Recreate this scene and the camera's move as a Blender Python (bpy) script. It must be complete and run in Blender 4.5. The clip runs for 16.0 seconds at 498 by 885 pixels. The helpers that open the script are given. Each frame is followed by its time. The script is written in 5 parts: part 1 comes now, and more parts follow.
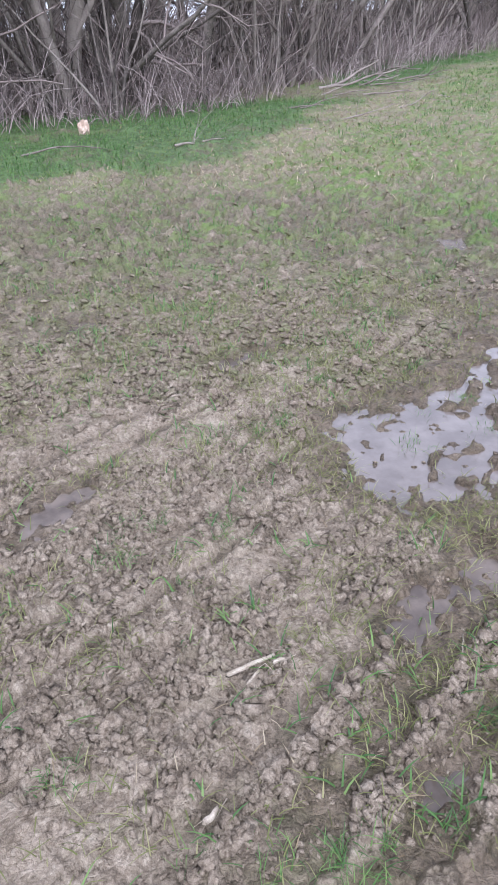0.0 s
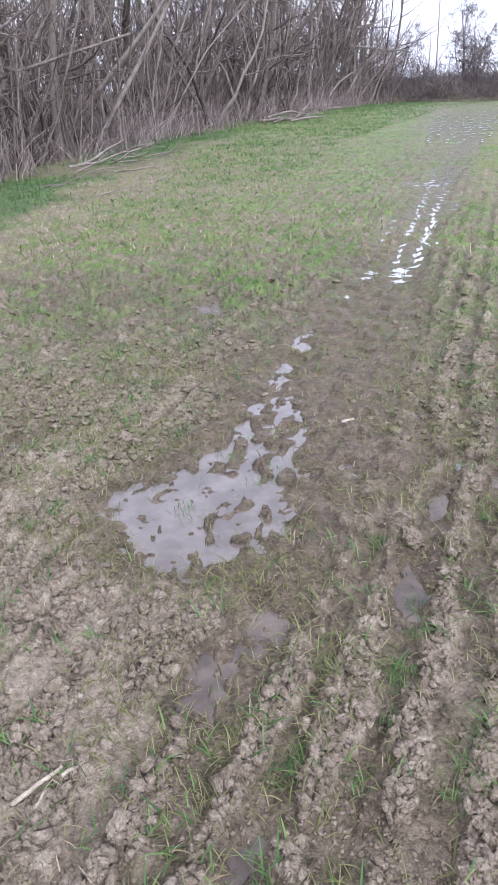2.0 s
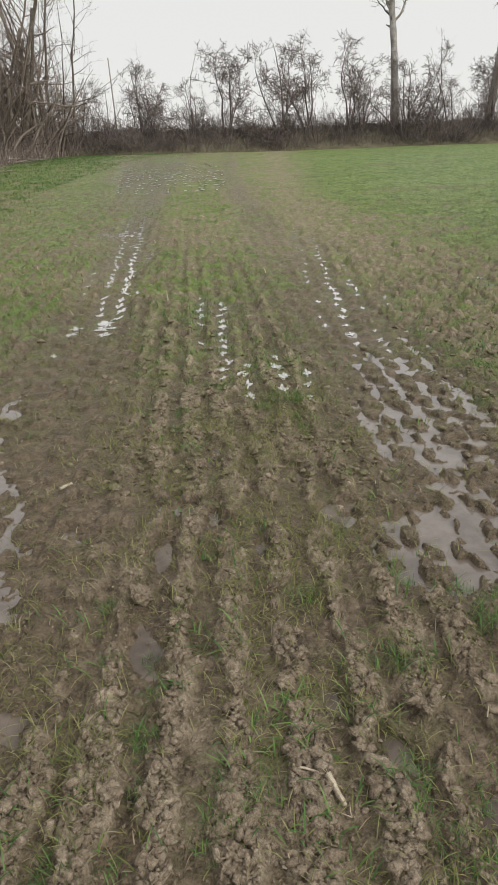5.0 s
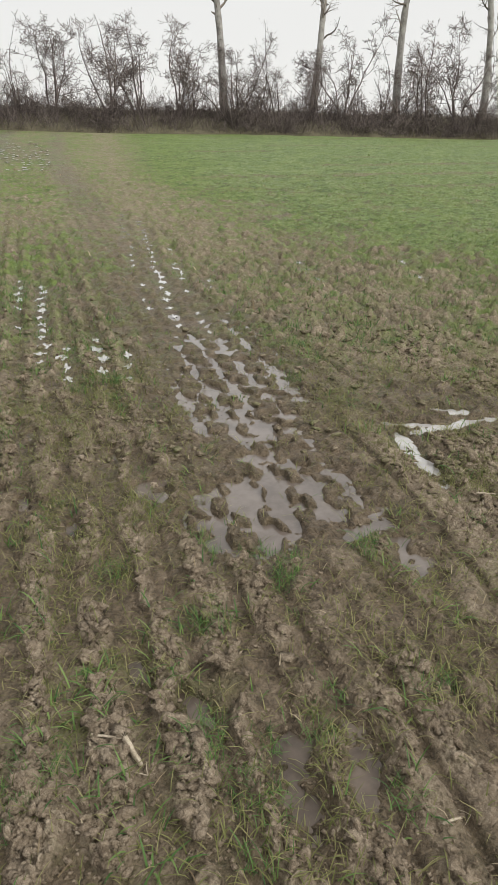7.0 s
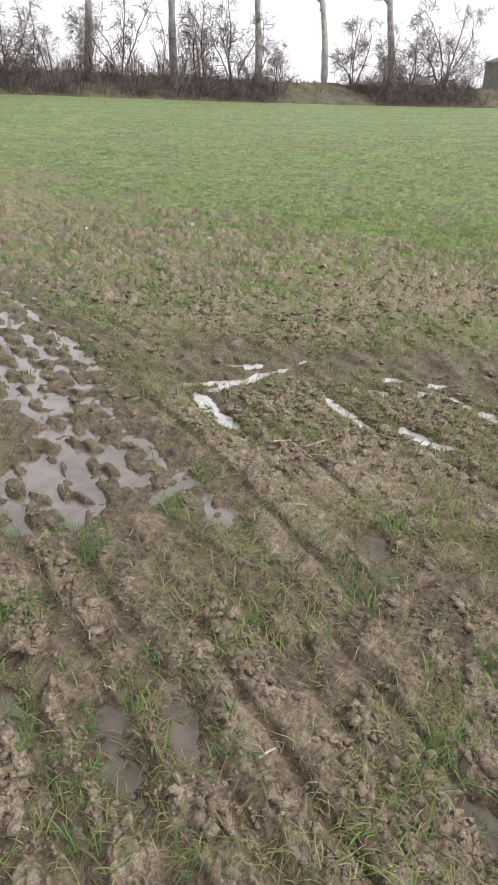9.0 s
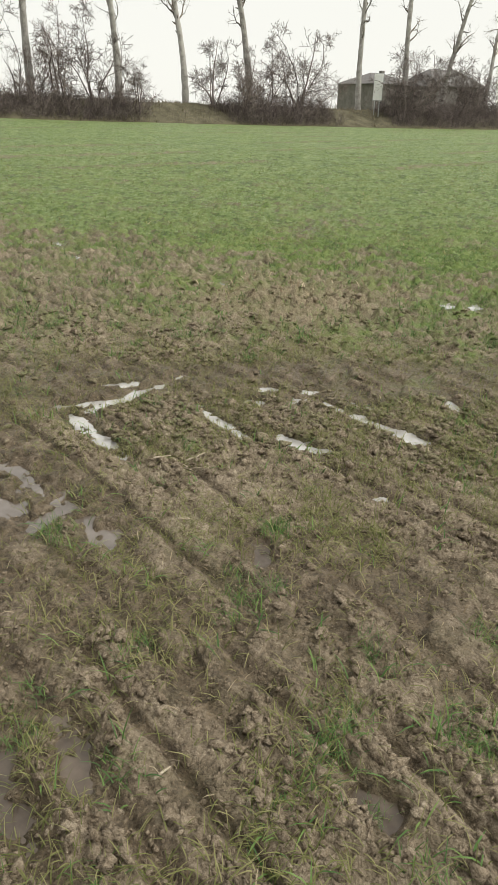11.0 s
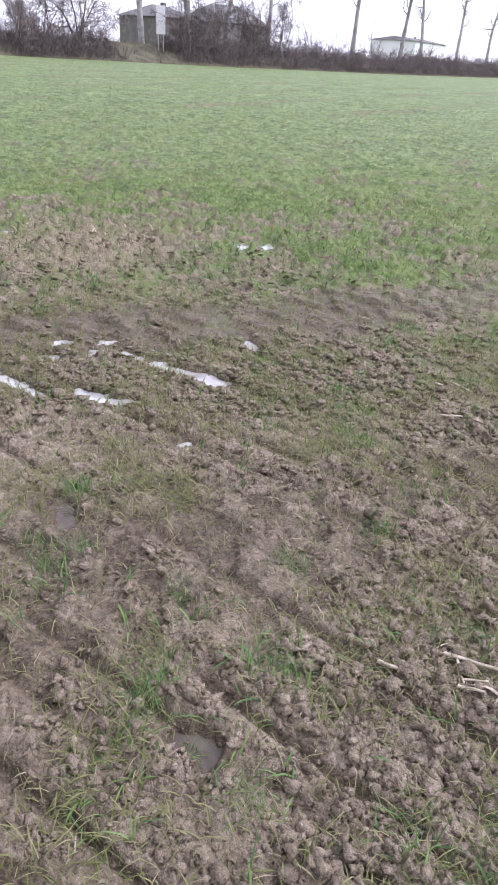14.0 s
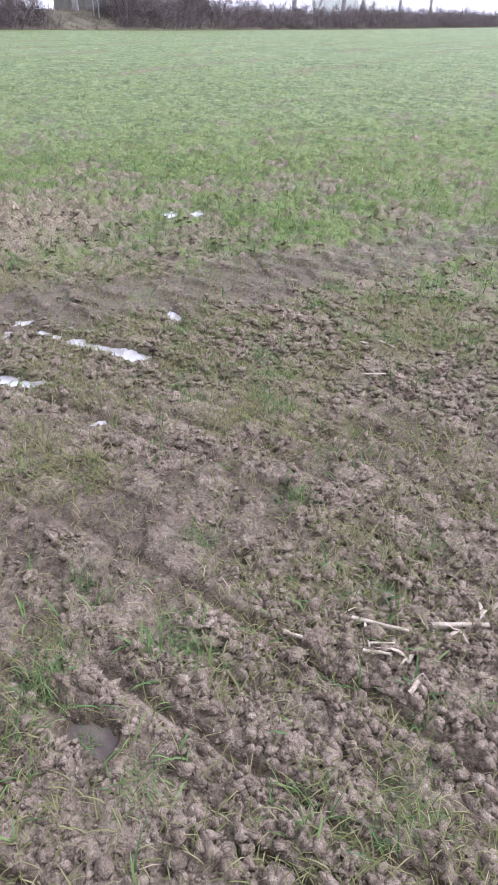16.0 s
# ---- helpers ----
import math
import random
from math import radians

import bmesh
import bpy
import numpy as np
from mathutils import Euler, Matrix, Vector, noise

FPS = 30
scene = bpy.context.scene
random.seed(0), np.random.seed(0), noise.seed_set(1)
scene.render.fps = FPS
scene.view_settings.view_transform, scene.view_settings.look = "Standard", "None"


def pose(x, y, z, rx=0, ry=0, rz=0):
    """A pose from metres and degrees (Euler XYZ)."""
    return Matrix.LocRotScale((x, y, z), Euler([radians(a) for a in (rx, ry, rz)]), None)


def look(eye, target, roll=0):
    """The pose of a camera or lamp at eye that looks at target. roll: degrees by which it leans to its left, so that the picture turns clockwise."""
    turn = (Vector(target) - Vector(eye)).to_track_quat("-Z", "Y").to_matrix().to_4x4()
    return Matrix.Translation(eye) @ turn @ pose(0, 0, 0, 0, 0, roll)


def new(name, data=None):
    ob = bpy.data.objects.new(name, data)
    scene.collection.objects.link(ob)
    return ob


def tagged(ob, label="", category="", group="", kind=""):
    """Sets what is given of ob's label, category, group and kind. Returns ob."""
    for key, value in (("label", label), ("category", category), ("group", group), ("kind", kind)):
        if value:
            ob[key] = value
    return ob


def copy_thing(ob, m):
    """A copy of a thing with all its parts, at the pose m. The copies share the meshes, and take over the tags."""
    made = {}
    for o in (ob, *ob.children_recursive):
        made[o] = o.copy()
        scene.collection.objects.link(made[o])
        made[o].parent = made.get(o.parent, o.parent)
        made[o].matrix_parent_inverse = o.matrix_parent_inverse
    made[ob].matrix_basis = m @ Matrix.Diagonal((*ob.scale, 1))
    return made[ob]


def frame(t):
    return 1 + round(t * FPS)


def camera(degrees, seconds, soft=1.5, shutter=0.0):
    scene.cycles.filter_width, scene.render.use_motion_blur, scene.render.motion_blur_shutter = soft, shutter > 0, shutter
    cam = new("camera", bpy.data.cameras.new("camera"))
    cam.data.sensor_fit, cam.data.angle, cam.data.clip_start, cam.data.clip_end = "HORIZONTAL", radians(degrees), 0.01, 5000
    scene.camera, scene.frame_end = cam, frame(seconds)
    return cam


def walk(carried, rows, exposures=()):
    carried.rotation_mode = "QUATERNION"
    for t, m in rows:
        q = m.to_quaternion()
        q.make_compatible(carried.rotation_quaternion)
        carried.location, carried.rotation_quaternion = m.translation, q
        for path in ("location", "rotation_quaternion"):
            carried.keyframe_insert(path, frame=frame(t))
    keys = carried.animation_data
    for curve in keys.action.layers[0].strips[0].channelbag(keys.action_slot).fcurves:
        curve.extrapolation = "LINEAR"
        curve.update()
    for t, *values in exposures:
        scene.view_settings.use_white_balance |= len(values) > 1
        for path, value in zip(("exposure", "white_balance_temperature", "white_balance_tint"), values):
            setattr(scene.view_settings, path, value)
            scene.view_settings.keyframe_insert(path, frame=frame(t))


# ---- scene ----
cam = camera(40.3, 16.0, soft=0.75)
PATH = [
    (0, (0.44, 0.008, 1.414), (0.063, 1.682, 0.386), -2.3),
    (0.5, (0.482, 0.02, 1.429), (0.245, 1.735, 0.428), -1.9),
    (0.8, (0.503, 0.01, 1.43), (0.336, 1.747, 0.452), -2.9),
    (1, (0.513, 0.013, 1.433), (0.406, 1.761, 0.467), -2.8),
    (1.3, (0.54, 0.031, 1.434), (0.55, 1.788, 0.478), -2.3),
    (1.5, (0.562, 0.02, 1.445), (0.631, 1.792, 0.52), -2.9),
    (2, (0.584, 0.026, 1.469), (0.772, 1.807, 0.578), -2.5),
    (2.5, (0.601, 0.02, 1.511), (0.852, 1.811, 0.656), -3.6),
    (3, (0.632, 0.02, 1.524), (1.001, 1.809, 0.711), -3.9),
    (3.3, (0.651, 0.027, 1.528), (1.111, 1.801, 0.728), -3.6),
    (3.5, (0.661, 0.018, 1.531), (1.185, 1.775, 0.731), -3.4),
    (4, (0.684, -0.001, 1.551), (1.319, 1.723, 0.76), -3.4),
    (4.5, (0.703, -0.004, 1.541), (1.452, 1.664, 0.73), -2.3),
    (5, (0.728, -0.01, 1.543), (1.629, 1.582, 0.734), -2.8),
    (5.2, (0.742, -0.012, 1.537), (1.719, 1.54, 0.738), -2.6),
    (7.3, (0.839, -0.172, 1.504), (2.113, 1.103, 0.638), 1.0),
    (7.5, (0.841, -0.179, 1.496), (2.14, 1.065, 0.62), 1.5),
    (8, (0.876, -0.22, 1.473), (2.248, 0.916, 0.563), 1.3),
    (8.5, (0.915, -0.232, 1.478), (2.376, 0.768, 0.547), 0.6),
    (9, (0.914, -0.215, 1.47), (2.455, 0.662, 0.544), 1.2),
    (9.2, (0.917, -0.212, 1.464), (2.468, 0.639, 0.531), 1.5),
    (11.3, (0.93, -0.282, 1.466), (2.642, 0.269, 0.591), 1.1),
    (11.5, (0.933, -0.293, 1.462), (2.652, 0.229, 0.583), 1.0),
    (12, (0.945, -0.297, 1.455), (2.679, 0.12, 0.55), 1.2),
    (12.5, (0.953, -0.293, 1.444), (2.707, 0.001, 0.529), 1.6),
    (13, (0.949, -0.274, 1.443), (2.686, -0.074, 0.471), 2.2),
    (13.5, (0.967, -0.307, 1.435), (2.692, -0.18, 0.43), 3.1),
    (14, (0.995, -0.345, 1.441), (2.73, -0.274, 0.449), 3.4),
    (14.5, (1.018, -0.385, 1.431), (2.735, -0.357, 0.406), 2.3),
    (15, (1.035, -0.411, 1.429), (2.738, -0.404, 0.38), 2.4),
    (15.5, (1.055, -0.493, 1.422), (2.752, -0.49, 0.364), 1.4),
    (16, (1.072, -0.572, 1.407), (2.767, -0.585, 0.344), 0.6),
]
EXPOSURE = [(0, 0.72, 5300, 18), (2.5, 0.60, 5450, 18), (3.5, 0.16, 5700, 16), (5, -0.15, 6600, 7), (7.5, -0.02, 6600, 7), (9, 0.33, 6300, 12),
            (11.5, 0.05, 6900, 3), (12.7, 0.12, 6900, 3), (13.5, 0.52, 5850, 20), (14.5, 0.57, 5600, 23), (16, 0.68, 5500, 24)]
walk(cam, [(t, look(eye, target, roll)) for t, eye, target, roll in PATH], EXPOSURE)

# ---- sky and light: a bright, closed overcast ----
SUN_ELEV, SUN_TURN = radians(38), radians(200)
world = bpy.data.worlds.new("overcast_sky")
scene.world = world
world.use_nodes = True
wn, wl = world.node_tree.nodes, world.node_tree.links
sky = wn.new("ShaderNodeTexSky")
sky.sky_type, sky.sun_disc, sky.sun_elevation, sky.sun_rotation = "NISHITA", False, SUN_ELEV, SUN_TURN
geo = wn.new("ShaderNodeTexCoord")
sep = wn.new("ShaderNodeSeparateXYZ")
ramp = wn.new("ShaderNodeValToRGB")
ramp.color_ramp.elements.new(0.35)
for e, p, v in zip(ramp.color_ramp.elements, (0.0, 0.35, 1.0), (0.96, 0.96, 1.0)):
    e.position, e.color = p, (v, v * 0.985, v * 0.99, 1)
wl.new(geo.outputs["Generated"], sep.inputs[0])
wl.new(sep.outputs["Z"], ramp.inputs[0])
blend = wn.new("ShaderNodeMix")
blend.data_type = "RGBA"
dim = wn.new("ShaderNodeMix")
dim.data_type, dim.blend_type = "RGBA", "MULTIPLY"
dim.inputs["Factor"].default_value = 1.0
dim.inputs["B"].default_value = (0.1, 0.1, 0.1, 1)
wl.new(sky.outputs[0], dim.inputs["A"])
blend.inputs["Factor"].default_value = 0.95
wl.new(dim.outputs["Result"], blend.inputs["A"])
wl.new(ramp.outputs[0], blend.inputs["B"])
wl.new(blend.outputs["Result"], wn["Background"].inputs["Color"])
wn["Background"].inputs["Strength"].default_value = 0.97
sun = new("sun", bpy.data.lights.new("sun", "SUN"))
sun.data.energy, sun.data.angle, sun.data.color = 2.7, radians(48), (1.0, 0.97, 0.92)
sun.matrix_basis = pose(0, 0, 30, 44, 0, 20)

# ---- plan of the field ----
# all tracks and drill rows fan out from one point behind the camera
AX, AY = -3.7, -8.3
# road, bank and far hedge run square to this way
NX, NY = 0.57, 0.82
TX, TY = NY, -NX
FIELD_END, BANK_TOP = 45.0, 48.6
rng = np.random.default_rng(7)


# edge of the wood
EDGE_Y = [3, 5, 8.5, 12, 13.8, 16.4, 20, 24.5, 29.5, 34.5, 41, 46]
EDGE_X = [-26, -19, -13, -8.0, -5.2, -3.6, -2.0, -0.2, 2.7, 6.3, 11.0, 15.0]


def wood_gap(x, y):
    """Distance in front of the wood's edge (negative inside the wood)."""
    best, sign = np.full_like(x, 1e9), np.ones_like(x)
    for x0, y0, x1, y1 in zip(EDGE_X, EDGE_Y, EDGE_X[1:], EDGE_Y[1:]):
        dx, dy = x1 - x0, y1 - y0
        t = np.clip(((x - x0) * dx + (y - y0) * dy) / (dx * dx + dy * dy), 0, 1)
        d = np.hypot(x - x0 - t * dx, y - y0 - t * dy)
        side = np.where((x - x0) * dy - (y - y0) * dx > 0, 1.0, -1.0)
        sign = np.where(d < best, side, sign)
        best = np.minimum(best, d)
    return best * sign


def sstep(a, b, v):
    u = np.clip((v - a) / (b - a), 0, 1)
    return u * u * (3 - 2 * u)


def hash01(i, j, seed):
    n = (i.astype(np.int64) * 374761393 + j.astype(np.int64) * 668265263 + seed * 1442695041) & 0xFFFFFFFF
    n = ((n ^ (n >> 13)) * 1274126177) & 0xFFFFFFFF
    n = ((n ^ (n >> 16)) * 2246822519) & 0xFFFFFFFF
    return ((n ^ (n >> 15)) & 0xFFFFFF) / float(0x1000000)


def vnoise(x, y, seed=0):
    i, j = np.floor(x), np.floor(y)
    u, v = x - i, y - j
    u, v = u * u * (3 - 2 * u), v * v * (3 - 2 * v)
    a, b = hash01(i, j, seed), hash01(i + 1, j, seed)
    c, d = hash01(i, j + 1, seed), hash01(i + 1, j + 1, seed)
    return (a * (1 - u) + b * u) * (1 - v) + (c * (1 - u) + d * u) * v


def fbm(x, y, seed=0, octaves=4):
    out, amp, total = np.zeros_like(x), 1.0, 0.0
    for k in range(octaves):
        out += amp * vnoise(x * 2 ** k + 13.7 * k, y * 2 ** k + 5.1 * k, seed + k)
        total, amp = total + amp, amp * 0.5
    return out / total


def crumbs(x, y, cell, seed):
    """Packed rounded lumps with narrow cracks between them, 0 to 1, and a random value for each lump."""
    i, j = np.floor(x / cell), np.floor(y / cell)
    best, second, tone = np.full_like(x, 9.0), np.full_like(x, 9.0), np.zeros_like(x)
    for di in (-1, 0, 1):
        for dj in (-1, 0, 1):
            ci, cj = i + di, j + dj
            d = np.hypot(x / cell - ci - hash01(ci, cj, seed), y / cell - cj - hash01(ci, cj, seed + 1))
            near = d < best
            second = np.where(near, best, np.minimum(second, d))
            tone = np.where(near, hash01(ci, cj, seed + 2), tone)
            best = np.where(near, d, best)
    return sstep(0.0, 0.62, second - best) * (1 - 0.45 * best * best), tone


def polar(x, y):
    dx, dy = x - AX, y - AY
    return np.hypot(dx, dy), np.degrees(np.arctan2(dx, dy))


# the drill rows run straight up the field, side by side
ROW_SIN, ROW_COS, ROW_GAP, FIRST_RIDGE = math.sin(radians(29)), math.cos(radians(29)), 0.187, 0.58


def rows_at(x, y):
    """Metres across the drill rows and along them; they bend a little towards the wood, and swing round at the headland."""
    p, s = x * ROW_COS - y * ROW_SIN, x * ROW_SIN + y * ROW_COS
    v = p + 0.05 * np.clip(s - 3, 0, 22) * (1 - 0.7 * sstep(0.5, 6.0, p))
    return v + 0.063 * np.logaddexp(0, (1.6 - s) / 0.35) * sstep(1.2, 2.4, p), s


def row_wave(x, y, v):
    """1 on the crest of a drill row, -1 in the furrow between two, and the row's running number."""
    wob = 0.34 * (fbm(x * 1.1, y * 1.1, 71, 3) - 0.5) + 0.14 * (vnoise(x * 9, y * 9, 74) - 0.5)
    p = (v - FIRST_RIDGE) / ROW_GAP + wob
    return np.cos(2 * np.pi * p), p


# a second track crosses the rows on the headland
CROSS = ((4.25, 1.75), (5.95, -1.95))


def cross_track(x, y):
    (ax, ay), (bx, by) = CROSS
    dx, dy = bx - ax, by - ay
    q = math.hypot(dx, dy)
    off, along = ((x - ax) * dy - (y - ay) * dx) / q, ((x - ax) * dx + (y - ay) * dy) / q
    n = 0.5 * (fbm(x * 1.6, y * 1.6, 47, 3) - 0.5)
    reach = sstep(-0.9, -0.2, along) * (1 - sstep(5.0, 8.0, along))
    return np.maximum(np.exp(-((off + n) / 0.40) ** 4), 0.55 * np.exp(-((off + n - 2.1) / 0.36) ** 4)) * reach, along


def wheel_marks(x, y):
    """Where tyres have pressed the mud: two wheels up the field, the crossing track, the wet turning place at the far end."""
    v, s = rows_at(x, y)
    r, f = polar(x, y)
    n = 0.22 * (fbm(x * 1.7, y * 1.7, 45, 3) - 0.5)
    two = np.maximum(np.exp(-((v + np.interp(s, [2, 5, 8], [0.45, 0.52, 0.62]) + n) / np.interp(s, [2, 4.5, 7], [0.56, 0.52, 0.36])) ** 4) * sstep(1.9, 2.4, s), np.exp(-((v - 1.74 + n) / 0.42) ** 4) * sstep(2.2, 2.7, s)) * (1 - sstep(40, 50, s))
    end = 0.6 * sstep(31, 35, r) * (1 - sstep(46, 50, r)) * np.exp(-((f - 25.3) / 3.4) ** 4)
    return np.maximum(np.maximum(two, end), cross_track(x, y)[0])


# puddles: x, y, half length along the rows, half width, turn from the rows (degrees), group
PUDDLES = [
    # the long wheel mark beside the wood: ponds with trodden islands (group 5 and the breadth of their channels), then single pools
    (0.60, 2.40, 0.38, 0.36, 8, 5.22), (0.86, 2.78, 0.32, 0.28, 0, 5.15), (1.04, 3.18, 0.42, 0.20, 0, 5.13), (1.19, 3.85, 0.20, 0.055, 0, 0),
    (1.47, 4.50, 0.20, 0.06, 0, 0), (1.34, 2.64, 0.08, 0.055, 60, 0), (1.56, 2.62, 0.12, 0.04, 10, 0), (1.78, 2.63, 0.05, 0.09, 10, 0),
    (0.91, 5.50, 0.17, 0.15, 60, 3), (0.82, 1.71, 0.13, 0.08, 0, 3), (0.59, 1.49, 0.11, 0.07, 0, 3), (1.58, 2.26, 0.13, 0.035, 0, 3),
    (1.29, 1.77, 0.19, 0.05, 0, 3),
    # the broad wheel mark on the other side
    (2.55, 1.68, 0.34, 0.27, 0, 5.205), (2.92, 1.64, 0.32, 0.24, 0, 5.18), (2.45, 2.12, 0.10, 0.08, 60, 0), (2.99, 1.26, 0.08, 0.07, 70, 1),
    (2.85, 1.01, 0.11, 0.07, 20, 1), (2.80, 1.28, 0.08, 0.08, 20, 3), (3.62, 2.92, 1.05, 0.44, 0, 5.115), (4.30, 3.78, 0.60, 0.30, 0, 5.10), (3.95, 3.60, 0.70, 0.22, 0, 5.10),
    (3.22, 2.36, 0.16, 0.03, 0, 1), (3.08, 2.10, 0.16, 0.04, 0, 1), (2.22, 2.99, 0.12, 0.03, 0, 3),
    # cross ruts further round
    (3.86, 1.82, 0.030, 0.13, 10, 2), (4.24, 1.74, 0.038, 0.09, 10, 2), (4.22, 1.54, 0.041, 0.30, -18, 2), (3.57, 1.46, 0.22, 0.044, -2, 2),
    (3.90, 0.85, 0.26, 0.040, -5, 2), (3.89, 0.50, 0.18, 0.040, -19, 2), (4.32, 0.90, 0.06, 0.040, 10, 2), (4.54, 0.88, 0.038, 0.05, 10, 2),
    (4.45, 0.64, 0.038, 0.08, 10, 2), (4.60, 0.62, 0.038, 0.06, 10, 2), (4.50, 0.34, 0.12, 0.053, -10, 2), (4.20, 0.08, 0.42, 0.053, -13, 2),
    (4.72, -0.15, 0.10, 0.031, 20, 2), (6.93, 0.07, 0.14, 0.053, 40, 2), (6.99, -0.16, 0.12, 0.053, 40, 2), (3.50, 0.04, 0.038, 0.05, 0, 2),
    (5.20, -0.65, 0.06, 0.035, 0, 2), (5.32, -0.88, 0.06, 0.035, 0, 2),
    # wet hollows between the drill rows near the camera
    (1.91, 0.53, 0.12, 0.045, 4, 3), (1.79, 0.72, 0.10, 0.05, 0, 3), (1.70, 0.56, 0.09, 0.045, 0, 3), (1.72, 0.98, 0.08, 0.05, 0, 3),
    (2.91, 0.38, 0.10, 0.05, 0, 3),
    (1.71, 1.27, 0.12, 0.035, 0, 3), (1.93, 2.05, 0.10, 0.03, 0, 3), (1.94, 2.48, 0.14, 0.03, 0, 3),
    (2.47, 2.58, 0.10, 0.035, 0, 3), (2.39, 2.20, 0.07, 0.04, 0, 3), (1.83, 0.71, 0.09, 0.04, 0, 3), (-0.25, 3.20, 0.18, 0.08, 20, 3),
    (-1.34, 3.48, 0.10, 0.08, 0, 3), (0.60, 0.92, 0.08, 0.05, 0, 3), (-0.68, 1.78, 0.14, 0.06, 0, 3), (2.05, -0.22, 0.05, 0.03, 0, 3),
]
WATER = -0.030
SHEETS = 6.0  # further out a puddle is a thin sheet on the mud


def add_marks(ang, width, r0, r1, step, half, keep, seed):
    """A line of small pits pressed by tyre lugs along one ray of the fan, half full of water."""
    g = np.random.default_rng(seed)
    r = r0
    while r < r1:
        if g.random() < keep:
            a = math.radians(ang + g.normal(0, 0.06))
            PUDDLES.append((AX + r * math.sin(a), AY + r * math.cos(a), (1.6 if r > 15.5 else 1.05) * half * g.uniform(0.5, 1.1), 0.78 * width * g.uniform(0.6, 1.3), g.normal(0, 14), 4))
        r += step * g.uniform(0.85, 1.2)
        step *= 1.004


add_marks(23.55, 0.036, 16.4, 26.0, 0.30, 0.085, 0.95, 1)
add_marks(24.25, 0.046, 16.2, 25.5, 0.30, 0.12, 0.97, 2)
add_marks(24.9, 0.030, 17.5, 26.0, 0.36, 0.06, 0.35, 3)
add_marks(22.7, 0.030, 15.0, 22.0, 0.42, 0.06, 0.35, 3)
add_marks(22.9, 0.10, 15.7, 16.3, 0.20, 0.07, 0.9, 18)
add_marks(23.9, 0.10, 15.6, 16.2, 0.20, 0.07, 0.9, 19)
add_marks(27.25, 0.035, 14.5, 17.0, 0.30, 0.06, 0.8, 4)
add_marks(27.95, 0.042, 14.1, 16.6, 0.22, 0.075, 0.98, 5)
add_marks(28.55, 0.050, 13.7, 14.6, 0.22, 0.08, 0.9, 6)
add_marks(29.6, 0.050, 13.8, 14.7, 0.24, 0.08, 0.9, 7)
add_marks(30.3, 0.040, 13.6, 14.2, 0.26, 0.08, 0.9, 8)
add_marks(31.4, 0.030, 15.2, 22.5, 0.30, 0.06, 0.75, 9)
add_marks(32.2, 0.040, 14.6, 21.5, 0.28, 0.07, 0.9, 10)
add_marks(33.0, 0.030, 14.6, 19.5, 0.30, 0.06, 0.7, 11)
add_marks(33.9, 0.030, 15.2, 18.0, 0.36, 0.06, 0.5, 12)
add_marks(38.0, 0.040, 15.6, 18.8, 0.45, 0.08, 0.55, 13)
add_marks(42.0, 0.040, 14.6, 17.5, 0.45, 0.08, 0.5, 14)
add_marks(45.5, 0.040, 14.4, 16.2, 0.42, 0.08, 0.45, 15)
for k in range(20):
    add_marks(22.6 + k * 0.30, 0.055, 31.5 + 1.5 * (k % 3), 44.0 - 1.5 * (k % 4), 0.70, 0.20, 0.75, 20 + k)
for k in range(7):
    add_marks(22.4 + k * 0.30, 0.05, 22.9, 23.6, 0.35, 0.10, 0.8, 40 + k)
PUD = np.array(PUDDLES)
MARKS = np.array([p for p in PUDDLES if p[5] == 4 or math.hypot(p[0] - 0.8, p[1] + 0.1) > SHEETS])


def field_rise(x, y):
    """The field lifts gently towards the road, most of all near the wood."""
    along = x * TX + y * TY
    r = np.hypot(x - 0.7, y)
    edge = np.interp(along, [-40, -10, 0, 8, 20, 35, 55, 90], [1.35, 1.15, 0.95, 0.90, 0.66, 0.50, 0.34, 0.2])
    return edge * sstep(10, 46, r)


